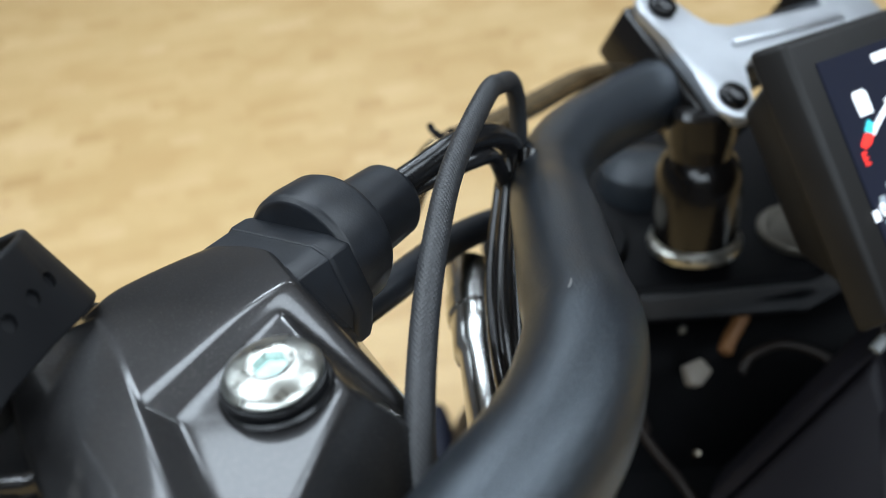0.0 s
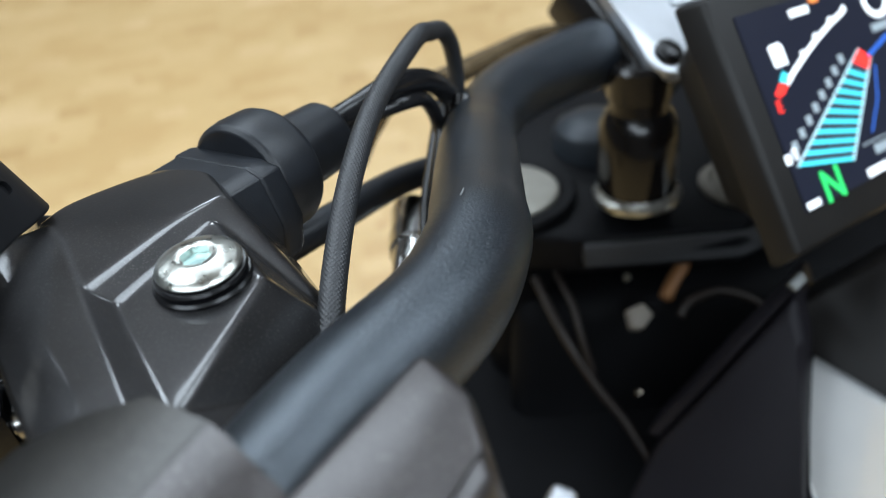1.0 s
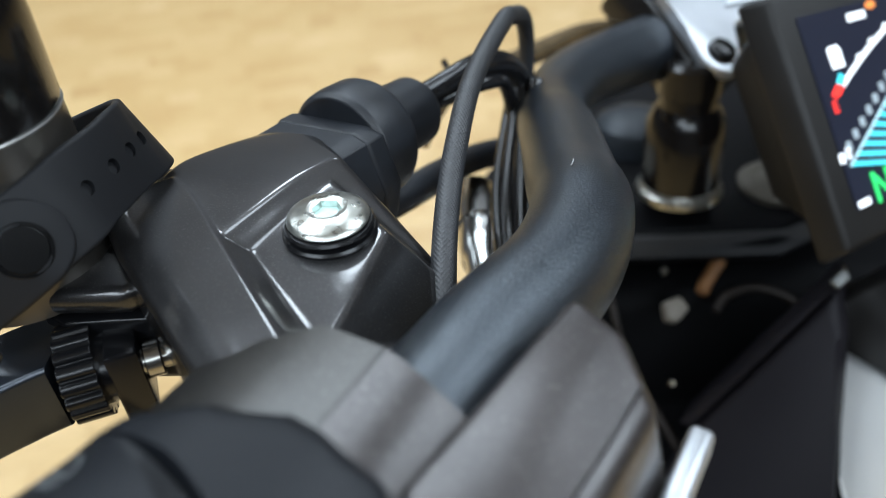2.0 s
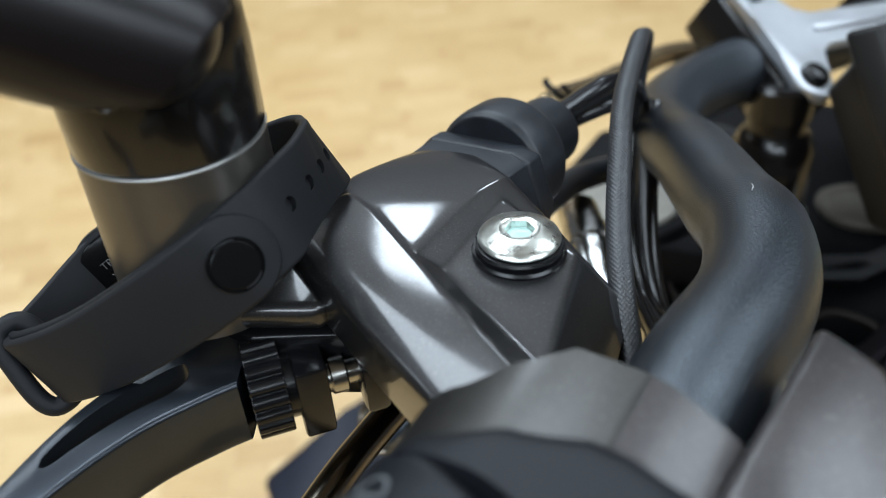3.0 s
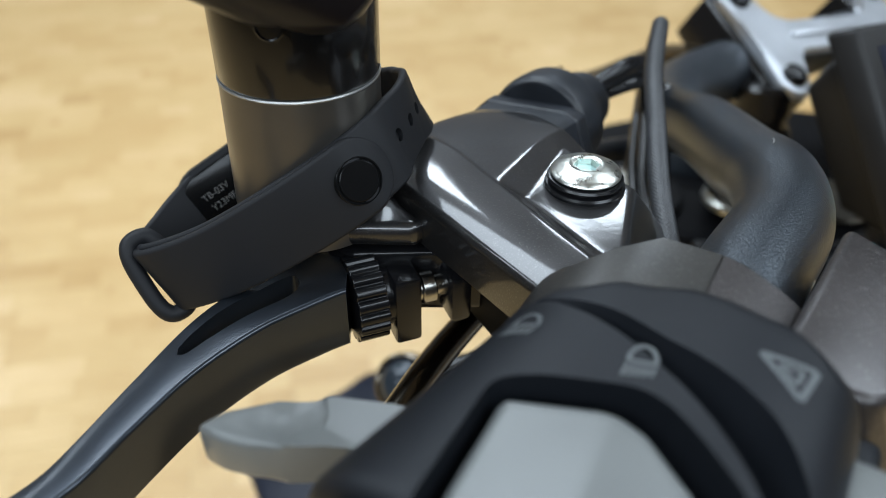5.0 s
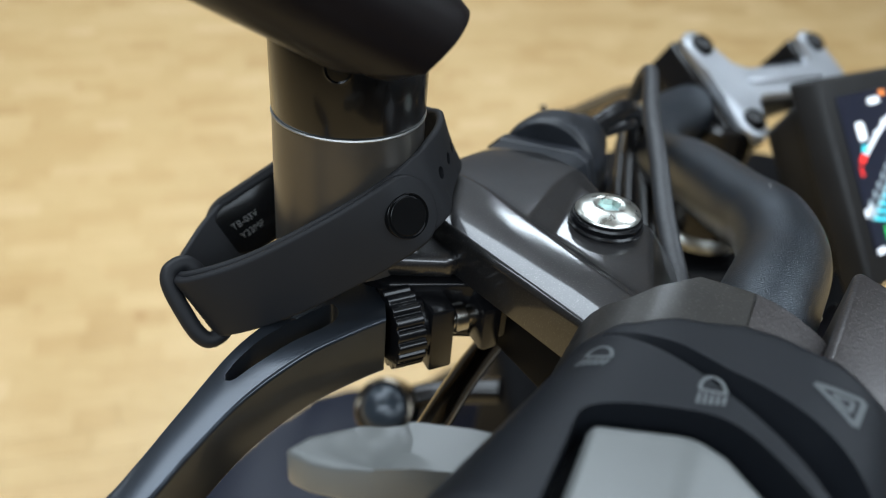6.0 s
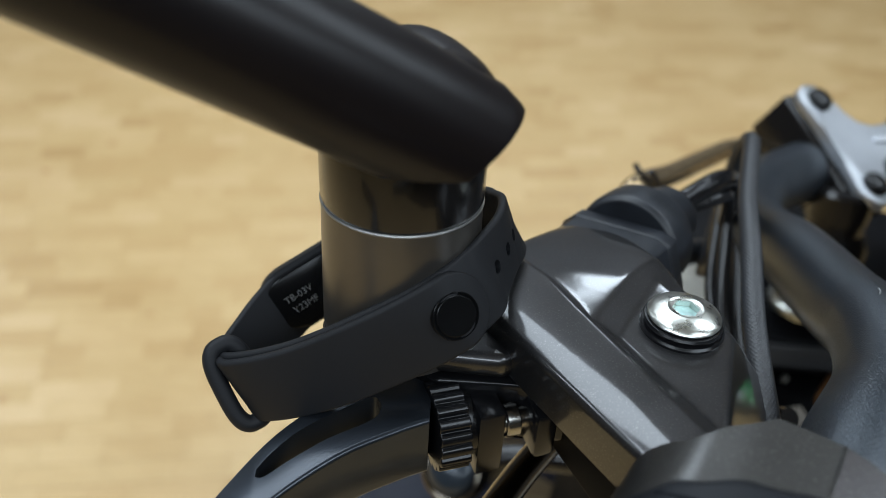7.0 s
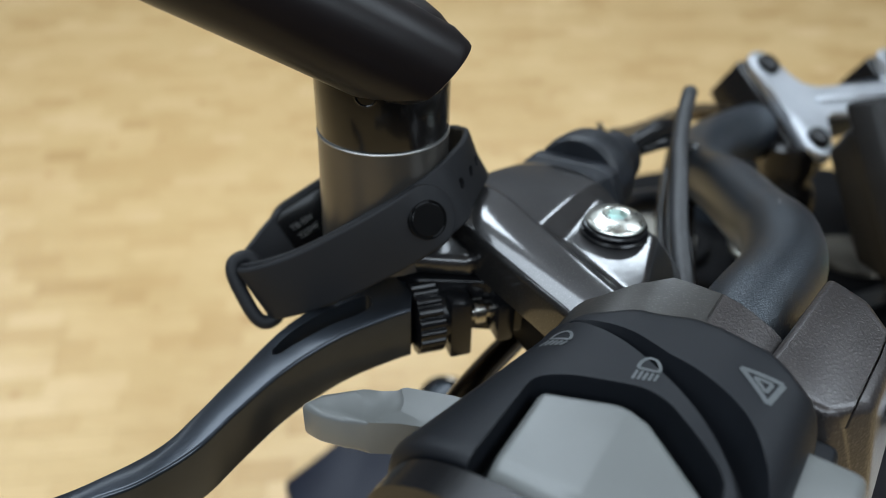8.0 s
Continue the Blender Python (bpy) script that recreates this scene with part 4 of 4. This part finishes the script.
for i in range(10):
    k = i / 11.5
    a, b = trap(k)
    a2, b2 = trap(k + 0.036)
    ui("rev_bar", [a, b, b2, a2], UI_CYAN, -0.4)
a, b = trap(0.88)
ui("rev_limit", [a, b, trap(1.0)[1], trap(1.0)[0]], UI_RED, -0.5)
for i in range(9):
    k = i / 9.5
    a = trap(k)[0]
    ui("rev_number_mark", [(a[0] - 4.6, a[1] - 5.2), (a[0] - 1.6, a[1] - 5.2), (a[0] - 1.6, a[1] - 1.8), (a[0] - 4.6, a[1] - 1.8)], UI_WHITE if i == 0 else UI_GREY, -0.3)
ui_line("blue_streak", [(62, 28), (68.5, 26), (78, 23.2)], 1.6, UI_BLUE)
ui_line("blue_streak", [(64, 32), (58, 44), (48, 54)], 0.7, UI_BLUE)
ui("status_bar", [(27, 3.2), (38, 3.2), (38, 6), (27, 6)], UI_WHITE)
ui("warning_dot", [(42.8 + 3.2 * math.cos(k * 0.785), 1.6 + 1.5 * math.sin(k * 0.785) + 0.4) for k in range(8)], UI_ORANGE)
ui_line("speed_ring", [(78 + 7 * math.cos(radians(a)), 9 + 6 * math.sin(radians(a))) for a in range(0, 361, 20)], 2.6, UI_WHITE)
ui("speed_unit_bar", [(70, 17.6), (84, 17.6), (84, 20.6), (70, 20.6)], UI_GREY)
ui("trip_bar", [(0.6, 66.2), (7.8, 66.2), (7.8, 68.6), (0.6, 68.6)], UI_WHITE)
ui("trip_bar", [(37.4, 65.4), (50, 65.4), (50, 68.4), (37.4, 68.4)], UI_WHITE)
ui("odometer_bar", [(46, 58.6), (72, 58.6), (72, 62), (46, 62)], UI_GREY)
ui_line("divider", [(40, 57), (104, 57)], 0.5, UI_GREY)


def lettering(text, size, M, mat, name, parent, label, bold=0.018):
    cu = bpy.data.curves.new(name, "FONT")
    cu.body, cu.size, cu.extrude, cu.offset = text, size, 0.06, size * bold
    tmp = new("tmp", cu)
    me = bpy.data.meshes.new_from_object(tmp.evaluated_get(bpy.context.evaluated_depsgraph_get()))
    bpy.data.objects.remove(tmp)
    bm = bmesh.new()
    bm.from_mesh(me)
    bpy.data.meshes.remove(me)
    bm.transform(M)
    return part(name, bm, mat, parent, label, local=True)


FLIP = Matrix.Diagonal((1, -1, -1, 1))
lettering("N", 15.5, DM @ Matrix.Translation((11.0, 69.4, -0.35)) @ FLIP, UI_GREEN, "gear_letter", display, "green letter N for neutral gear")
lettering("E", 6.0, DM @ Matrix.Translation((3.6, 35.0, -0.35)) @ FLIP, UI_RED, "fuel_letter", display, "red letter E")
lettering("0", 6.0, DM @ Matrix.Translation((2.2, 51.4, -0.5)) @ FLIP, UI_WHITE, "rev_digit", display, "white digit 0")

# handlebar clamps, plate and risers
PL, PU = Vector((129.3, 190.5, -53.6)), Vector((109.5, 226.9, -30.3))
E1 = (PU - PL).normalized()
E2 = (XR - E1 * XR.dot(E1)).normalized()
EN = E2.cross(E1).normalized()
PM = Matrix(((E2.x, E1.x, EN.x, PL.x), (E2.y, E1.y, EN.y, PL.y), (E2.z, E1.z, EN.z, PL.z), (0, 0, 0, 1)))
if EN.dot(Vector((0, -0.5, 0.85))) < 0:
    EN = -EN
    PM = PM @ Matrix.Diagonal((1, 1, -1, 1))
G2 = 112.0
arcp = lambda cx, cy, r, a0, a1, n=7: [(cx + r * math.cos(radians(a0 + (a1 - a0) * i / (n - 1))), cy + r * math.sin(radians(a0 + (a1 - a0) * i / (n - 1)))) for i in range(n)]
outline = arcp(0, 0, 10.5, 180, 330) + [(13, 6), (17, 13), (24, 16), (G2 - 24, 16), (G2 - 17, 13), (G2 - 13, 6)] + arcp(G2, 0, 10.5, 210, 360) + [(G2 + 9, 14), (G2 + 9, 34)] + arcp(G2, 47.6, 10.5, 0, 160) + [(G2 - 12, 40), (G2 - 17, 34), (G2 - 26, 31), (26, 31), (17, 34), (12, 40)] + arcp(0, 47.6, 10.5, 20, 180) + [(-8.5, 34), (-8.5, 14)]
plate = part("clamp_plate", prism(outline, -6.5, -1.5, PM, 1.2, 3), SILVER, bike, "satin silver handlebar clamp plate")
RIB = [(20, 22), (G2 - 20, 22), (G2 - 20, 25), (20, 25)]
part("rib", prism(RIB, -2, 0.4, PM, 0.8, 2), SILVER, plate)
for gx in (0, G2):
    for gy in (0, 47.6):
        o = PM @ Vector((gx, gy, -2.5))
        bolt = lathe(o, EN, [(0, 0), (7.2, 0), (7.2, 0.8), (6.0, 1.0), (5.9, 3.0), (5.0, 4.2), (3.4, 4.8), (0, 5.0)], 32)
        part("clamp_bolt", bolt, BLACK_METAL, plate, "black domed clamp bolt")
    blockm = PM @ Matrix.Translation((gx, 23.8, -19.5))
    part("clamp_block", block(blockm, 22, 66, 26, 3.0, 3), GLOSS, bike, "black handlebar clamp block")
RO, RD = Vector((120.3, 191.5, -118)), Vector((-0.02, 0.06, 1)).normalized()
for k in (0, 1):
    o = RO + E2 * (G2 + 6) * k
    riser = part("riser", lathe(o, RD, [(0, 0), (16.8, 0), (17.2, 3), (17.4, 22), (16.6, 32), (14.2, 37), (12.4, 39), (12.2, 44), (13.6, 45), (13.8, 58), (12, 60), (0, 60)], 40), GLOSS, bike, "gloss black handlebar riser")
    part("riser_ring", lathe(o, RD, [(0, -4), (19.2, -4), (19.6, -2.4), (19.0, -0.6), (17.8, 0.2), (17.2, 1.8), (0, 1.8)], 48), CHROME, riser, "bright bare metal ring")
yoke_poly = [(62, 182), (92, 174), (165, 174), (230, 210), (260, 300), (150, 330), (60, 290), (38, 250), (42, 200)]
yoke = part("top_yoke", prism(yoke_poly, -152, -131, None, 3.0), YOKE, bike, "black painted top yoke")
part("fork_cap", lathe((63, 211, -131), RD, [(0, 0), (25, 0), (25, 3.4), (24.2, 4.2), (22, 4.4), (6, 4.4), (5.4, 3.8), (0, 3.8)], 48), material("cream_aluminium", (0.30, 0.285, 0.25), 0.42, 0.8, 0.1, 80), bike, "bare aluminium fork cap")
part("fork_clamp", lathe((63, 211, -133), RD, [(25.4, 0), (33, 0), (33, 4.2), (32, 5.4), (26.4, 5.4), (25.4, 4.6), (25.4, 0)], 48), YOKE, bike, "black fork clamp ring")
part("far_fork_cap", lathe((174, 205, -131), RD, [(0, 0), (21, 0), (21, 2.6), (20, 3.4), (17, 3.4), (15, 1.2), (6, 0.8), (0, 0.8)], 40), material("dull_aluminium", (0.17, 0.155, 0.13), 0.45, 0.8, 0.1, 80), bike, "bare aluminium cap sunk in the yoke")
part("stem_nut", lathe((112, 252, -133), RD, [(0, 0), (22, 0), (22, 10), (20.5, 14), (15, 17.5), (6, 19), (0, 19)], 40), material("blue_grey_satin", (0.022, 0.027, 0.033), 0.42, 0.3, 0.1, 60), bike, "dull blue-grey domed stem cover")
part("front_lip", slab([(94, 171.5, -134), (165, 171.5, -134), (184, 181, -134), (184, 179, -143), (165, 168.5, -144), (94, 168.5, -144)], (0, 7, 0), 1.2), material("dark_grey_bracket", (0.022, 0.022, 0.023), 0.5, 0.0, 0.2, 80, 0.2, 1500, spec=0.3), yoke, "dark grey lip along the front of the yoke")
part("bolt_head", lathe((115, 176, -157), (0, -0.5, 0.85), [(0, -3), (1.7, -3), (1.7, 0), (1.2, 0.6), (0, 0.8)], 14), CHROME, bike, "small bare screw head")

# bodywork round the steering head
part("side_panel", slab([(163, 116, -120), (167.5, 106, -137), (162, 73, -184), (161, 48, -230), (72, 68, -260), (119, 115, -200)], (25, 45, -18), 5), DARKPANEL, bike, "matt dark grey plastic side panel")
part("panel_edge", slab([(166, 121, -117), (163, 116, -118), (119, 115, -198), (114, 119, -200), (140, 122, -160)], (12, 20, -8), 2), DARKPANEL, bike)
part("fuel_tank", slab([(177.5, 122, -162), (195.5, 81, -151), (228.5, 18, -134), (234.5, 0, -215), (201.5, 38, -240), (180.5, 68, -218), (172.5, 80, -204), (171.3, 85, -197)], (60, 70, -20), 2.5), WHITE, bike, "glossy pearl white fuel tank")
part("tank_trim", slab([(167, 126, -139), (173, 121, -150), (177.5, 121.5, -158.5), (195.5, 80.5, -147.5), (230.5, 16, -130), (256, 60, -104), (205, 128, -112)], (10, 20, -10), 2.0), BEZEL, bike, "matt black tank trim")
part("trim_clip", block(basis((163, 116, -114), (0.1, -0.6, 0.8), (0.75, 0.55, 0.3)), 7, 4, 3, 0.9), GREY_PLASTIC, bike, "small pale blue-grey clip")
# two shells added to fill the void, their near-black standing in for shade
part("lamp_shell", loft([(60, 175), (250, 180), (300, 330), (90, 340)], -170, [(40, 120), (320, 90), (340, 380), (60, 390)], -430, 14), VOID, bike, "near-black shell added to fill the shaded void behind the headlamp")
part("inner_shell", loft([(30, 40), (200, 40), (260, 160), (230, 255), (58, 262), (27, 238)], -235, [(22, 20), (240, 30), (300, 180), (260, 290), (46, 290), (18, 258)], -420, 10), VOID, bike, "near-black inner bodywork added to fill the shaded void")
part("connector", prism([(-6, -3), (-2, -6), (6, -3), (5, 4), (-3, 5)], -4, 4, basis((117, 160, -168), (0.1, -0.6, 0.8), (0.8, 0.5, 0)), 1.2), material("cream_connector", (0.17, 0.15, 0.125), 0.6), bike, "cream plastic wiring connector")
DIM_WIRE = material("dull_brown_wire", (0.010, 0.006, 0.004), 0.5, 0.0, 0.2, 90)
part("harness", tube([(72, 184, -158), (75, 176, -162), (84, 156, -175), (97, 143, -195), (109, 134, -210), (120, 118, -226), (124, 106, -240)], 2.1, 12, 8), DIM_WIRE, bike, "dull brown wiring harness")
part("harness", tube([(82, 188, -158), (85, 181, -162), (89, 168, -166), (91, 159, -174), (96, 150, -192)], 1.6, 12, 8), DIM_WIRE, bike, "dull brown wiring harness")
part("harness", tube([(136, 158, -168), (142, 164, -164), (157, 169, -164), (170, 161, -164), (178, 150, -168)], 2.0, 12, 8), DIM_WIRE, bike, "dull brown wiring harness")
part("inner_strut", tube([(150, 130, -190), (148, 127, -195), (135, 118, -210), (118, 107, -230)], 1.5, 10, 6), DARKPANEL, bike, "thin dark plastic strut")
part("screw_end", lathe((115, 139, -195), (0, -0.6, 0.8), [(0, -3), (1.6, -3), (1.9, 0), (1.2, 0.8), (0, 1)], 14), DARK_CHROME, bike, "small dull screw end")
part("harness_tail", tube([(131, 166, -164), (133, 170, -162), (138, 176, -158), (144, 182, -154)], 3.2, 12, 8, scale=[0.6, 0.8, 1, 1.05] + [1.05] * 17 + [0.9, 0.8, 0.7, 0.5]), material("brown_sleeving", (0.13, 0.058, 0.02), 0.5), bike, "brown wiring sleeve")

# fork legs and front wheel down to the floor
def ground(l):
    return G @ Vector(l)


fwd = (G.to_3x3() @ Vector((-0.59, 0.8, 0)))
fwd.z = 0
fwd.normalize()
side = Vector((fwd.y, -fwd.x, 0))
top = ground((174, 235, -140))
axle = Vector((top.x, top.y, 0.30)) - fwd * 0.03
for k, l in ((-1, (66, 205, -133)), (1, (270, 290, -133))):
    a = axle + side * (0.105 * k)
    b = ground(l)
    dirn = b - a
    leg = lathe(a, dirn, [(0, -0.03), (0.030, -0.03), (0.032, 0.0), (0.030, 0.25), (0.026, 0.26), (0.0265, dirn.length), (0, dirn.length)], 28)
    part("fork_leg", leg, VOID, bike, "matt black fork leg", local=False)
tyre = lathe(axle, side, [(0.215, -0.035), (0.25, -0.055), (0.285, -0.05), (0.298, -0.02), (0.3, 0), (0.298, 0.02), (0.285, 0.05), (0.25, 0.055), (0.215, 0.035), (0.2, 0.0), (0.215, -0.035)], 56)
wheel = part("front_wheel", tyre, RUBBER, bike, "black front tyre", local=False)
rim = lathe(axle, side, [(0.03, -0.05), (0.06, -0.02), (0.2, -0.02), (0.22, -0.036), (0.22, 0.036), (0.2, 0.02), (0.06, 0.02), (0.03, 0.05), (0, 0.05)], 40)
part("rim", rim, BLACK_METAL, wheel, local=False)
fender = bmesh.new()
rows = []
for i in range(15):
    a = radians(-15 + 130 * i / 14)
    o = axle + fwd * (0.325 * math.cos(a)) + Vector((0, 0, 0.325 * math.sin(a)))
    rad = (o - axle).normalized()
    rows.append([fender.verts.new(o + side * (0.075 * x) - rad * (0.03 * x * x)) for x in (-1, -0.6, -0.2, 0.2, 0.6, 1)])
for r, s in zip(rows, rows[1:]):
    for i in range(5):
        fender.faces.new((r[i], r[i + 1], s[i + 1], s[i]))
bmesh.ops.solidify(fender, geom=fender.faces[:], thickness=0.004)
NAVY = material("dark_navy_plastic", (0.0045, 0.006, 0.013), 0.42, 0, 0.1, 20, spec=0.2)
part("front_fender", fender, NAVY, bike, "dark navy plastic front fender", local=False)
part("side_cover", slab([(-196, 288, -450), (-136, 362, -450), (-104, 400, -450), (-74, 414, -452), (-20, 420, -454), (-10, 330, -456), (-72, 300, -456), (-90, 220, -460), (-150, 200, -460)], (5, 10, -40), 8), NAVY, bike, "dark navy plastic side cover below the handlebar")
LENS = material("smoked_lens", (0.022, 0.028, 0.035), 0.2, 0.2, 0.2, 60)
indicator = part("indicator", lathe((-46, 100, -160), (-0.35, -0.6, 0.6), [(0, -10), (6, -9), (10.5, -3), (11, 2), (9.6, 4.6), (6, 6.6), (0, 7.6)], 32), LENS, bike, "smoked glossy front indicator")
part("collar", lathe((-46, 100, -160), (-0.35, -0.6, 0.6), [(9.8, -12), (13.4, -11), (14.2, -4), (13.6, 2.4), (12.4, 3.2), (11.4, 2.6), (11.2, -6), (9.8, -12)], 32), DARK_CHROME, indicator, "dark shiny collar round the lens")
part("stalk", tube([(-42, 108, -166), (-24, 112, -162), (-8, 110, -158), (6, 106, -154)], 6, 14, 6), GLOSS, indicator)

# ---- fitness band ----
band = thing("fitness_band", ground((-62, 8, -10)), "charcoal silicone fitness band looped round the mirror post", "fitness band")
NB = Vector((-0.524, 0.129, 0.84)).normalized()
loop = [(-90, -8.0, -16.2), (-76, -10.8, -9), (-60, -11.4, 1.5), (-48, -9.2, 9.4), (-42.6, -4.0, 12.0), (-40.5, 1.0, 12.9), (-38.6, 7.8, 12.9), (-37.5, 13.6, 12.8), (-37.2, 19.6, 11.9), (-39.3, 26.0, 9.8), (-45, 30.2, 6.6), (-58, 31.8, 0.8), (-71, 30, -6.2), (-80, 27.2, -11.2), (-86, 23, -14.6), (-90.4, 15.8, -17.4), (-92.6, 7, -18.5), (-93.2, -2, -18)]


def closed_spline(pts, n=8):
    P = [Vector(p) for p in pts]
    out = []
    m = len(P)
    for i in range(m):
        a, b, c, d = P[i - 1], P[i], P[(i + 1) % m], P[(i + 2) % m]
        for k in range(n):
            s = k / n
            out.append(0.5 * (2 * b + (c - a) * s + (2 * a - 5 * b + 4 * c - d) * s * s + (3 * b - a - 3 * c + d) * s ** 3))
    return out


line = closed_spline(loop)
# the free side of the loop leans a little outwards
lean = [NB + Vector((0.26, -0.02, 0.16)) * max(0.0, 1 - ((p.y - 9) / 13) ** 2) * (1 if p.x > -48 else 0) for p in line]
strap = sweep(line, rounded(0.95, 8.0, 0.8), True, ups=lean)
holes = []
for c, out in (((-39.8, 0.6, 13.2), (0.95, -0.32, 0.3)), ((-37.7, 7.7, 13.1), (0.97, -0.22, 0.3)), ((-36.5, 13.5, 13.1), (1, -0.1, 0.3)), ((-36.3, 18.7, 12.6), (1, 0.12, 0.3))):
    out = (Vector(out) - NB * Vector(out).dot(NB)).normalized()
    holes.append(lathe(Vector(c) - out * 1.1, out, [(0, 0), (1.4, 0), (1.4, 6), (0, 6)], 16))
strap = part("strap", cut(strap, *holes), SILICONE, band, "charcoal silicone strap with round holes", 40)
# outer tongue, from the buckle to its rounded end past the snap
tongue_line = spline([(-93.4, -5.2, -18.4), (-89.6, -10.4, -16.2), (-76, -13.0, -9), (-60, -13.6, 1.5), (-49, -11.8, 8.9), (-45.0, -8.2, 11.2), (-43.2, -4.9, 12.3)], 8)
tongue = bmesh.new()
rows = []
n = len(tongue_line)
for i, p in enumerate(tongue_line):
    t = (tongue_line[min(i + 1, n - 1)] - tongue_line[max(i - 1, 0)]).normalized()
    x = t.cross(NB).normalized()
    u = x.cross(t).normalized()
    left_over = sum((tongue_line[j + 1] - tongue_line[j]).length for j in range(i, n - 1))
    half = 8.1 if left_over > 8.1 else max(0.6, math.sqrt(max(0.0, 8.1 ** 2 - (8.1 - left_over) ** 2)))
    rows.append([tongue.verts.new(p + x * a + u * b) for a, b in rounded(1.05, half, min(0.9, half * 0.5))])
m = len(rows[0])
for r, s in zip(rows, rows[1:]):
    for j in range(m):
        tongue.faces.new((r[j], r[(j + 1) % m], s[(j + 1) % m], s[j]))
tongue.faces.new(rows[0])
tongue.faces.new(rows[-1])
part("strap_end", tongue, SILICONE, band, "outer strap end with a rounded tip")
BN = Vector((0.5, -0.82, 0.28))
BN = (BN - NB * BN.dot(NB)).normalized()
SO = Vector((-46.6, -12.6, 10.0))
part("snap", lathe(SO - BN * 1.18, BN, [(0, -1), (4.8, -1), (4.8, 0.45), (4.68, 0.58), (4.5, 0.58), (4.38, 0.3), (4.2, 0.3), (4.08, 0.52), (3.9, 0.6), (0, 0.62)], 40), SNAP, band, "round black snap button", 10)
# buckle loop
bo = Vector((-92.4, -7.4, -17.3))
KB = Vector((-0.47, 0.33, 0.82)).normalized()
bt = Vector((-0.78, 0.2, -0.52)).normalized()
bx = (Vector((-0.75, -0.6, -0.2)) - KB * Vector((-0.75, -0.6, -0.2)).dot(KB)).normalized()
path = [bo + KB * (9.2 * math.copysign(abs(math.cos(a)) ** 0.6, math.cos(a))) + bx * (3.6 * math.copysign(abs(math.sin(a)) ** 0.7, math.sin(a))) for a in [2 * math.pi * i / 40 for i in range(40)]]
part("buckle", sweep(path, circle(1.9, 14), True, ups=[bt] * 40), SILICONE, band, "rounded rubber strap loop")
# capsule in the back part of the strap, its lettered underside towards the post
cb = Vector((-78.6, 25.0, -10.2))
cx = Vector((0.78, 0.45, 0.42))
cx = (cx - NB * cx.dot(NB)).normalized()
cn = cx.cross(NB).normalized()
CM = Matrix(((cx.x, NB.x, cn.x, cb.x), (cx.y, NB.y, cn.y, cb.y), (cx.z, NB.z, cn.z, cb.z), (0, 0, 0, 1)))
part("capsule_holder", prism(rounded(18.6, 8.2, 7.8, 8), -3.4, -0.2, CM, 1.2, 3), SILICONE, band, "silicone holder round the capsule")
capsule = part("capsule", prism(rounded(17.0, 6.9, 6.6, 8), -0.6, 1.9, CM, 0.7, 3), material("gloss_black_capsule", (0.003, 0.003, 0.0032), 0.2, 0.0, 0.1, spec=0.2), band, "glossy black tracker capsule")
INK = material("grey_ink", (0.1, 0.1, 0.1), 0.6)
lettering("TB-03V", 2.35, CM @ Matrix.Translation((-12.6, 0.4, 1.94)), INK, "print", capsule, "fine grey print on the capsule", -0.012)
lettering("Y23MF", 2.35, CM @ Matrix.Translation((-12.0, -2.7, 1.94)), INK, "print", capsule, "fine grey print on the capsule", -0.012)

build_planks()
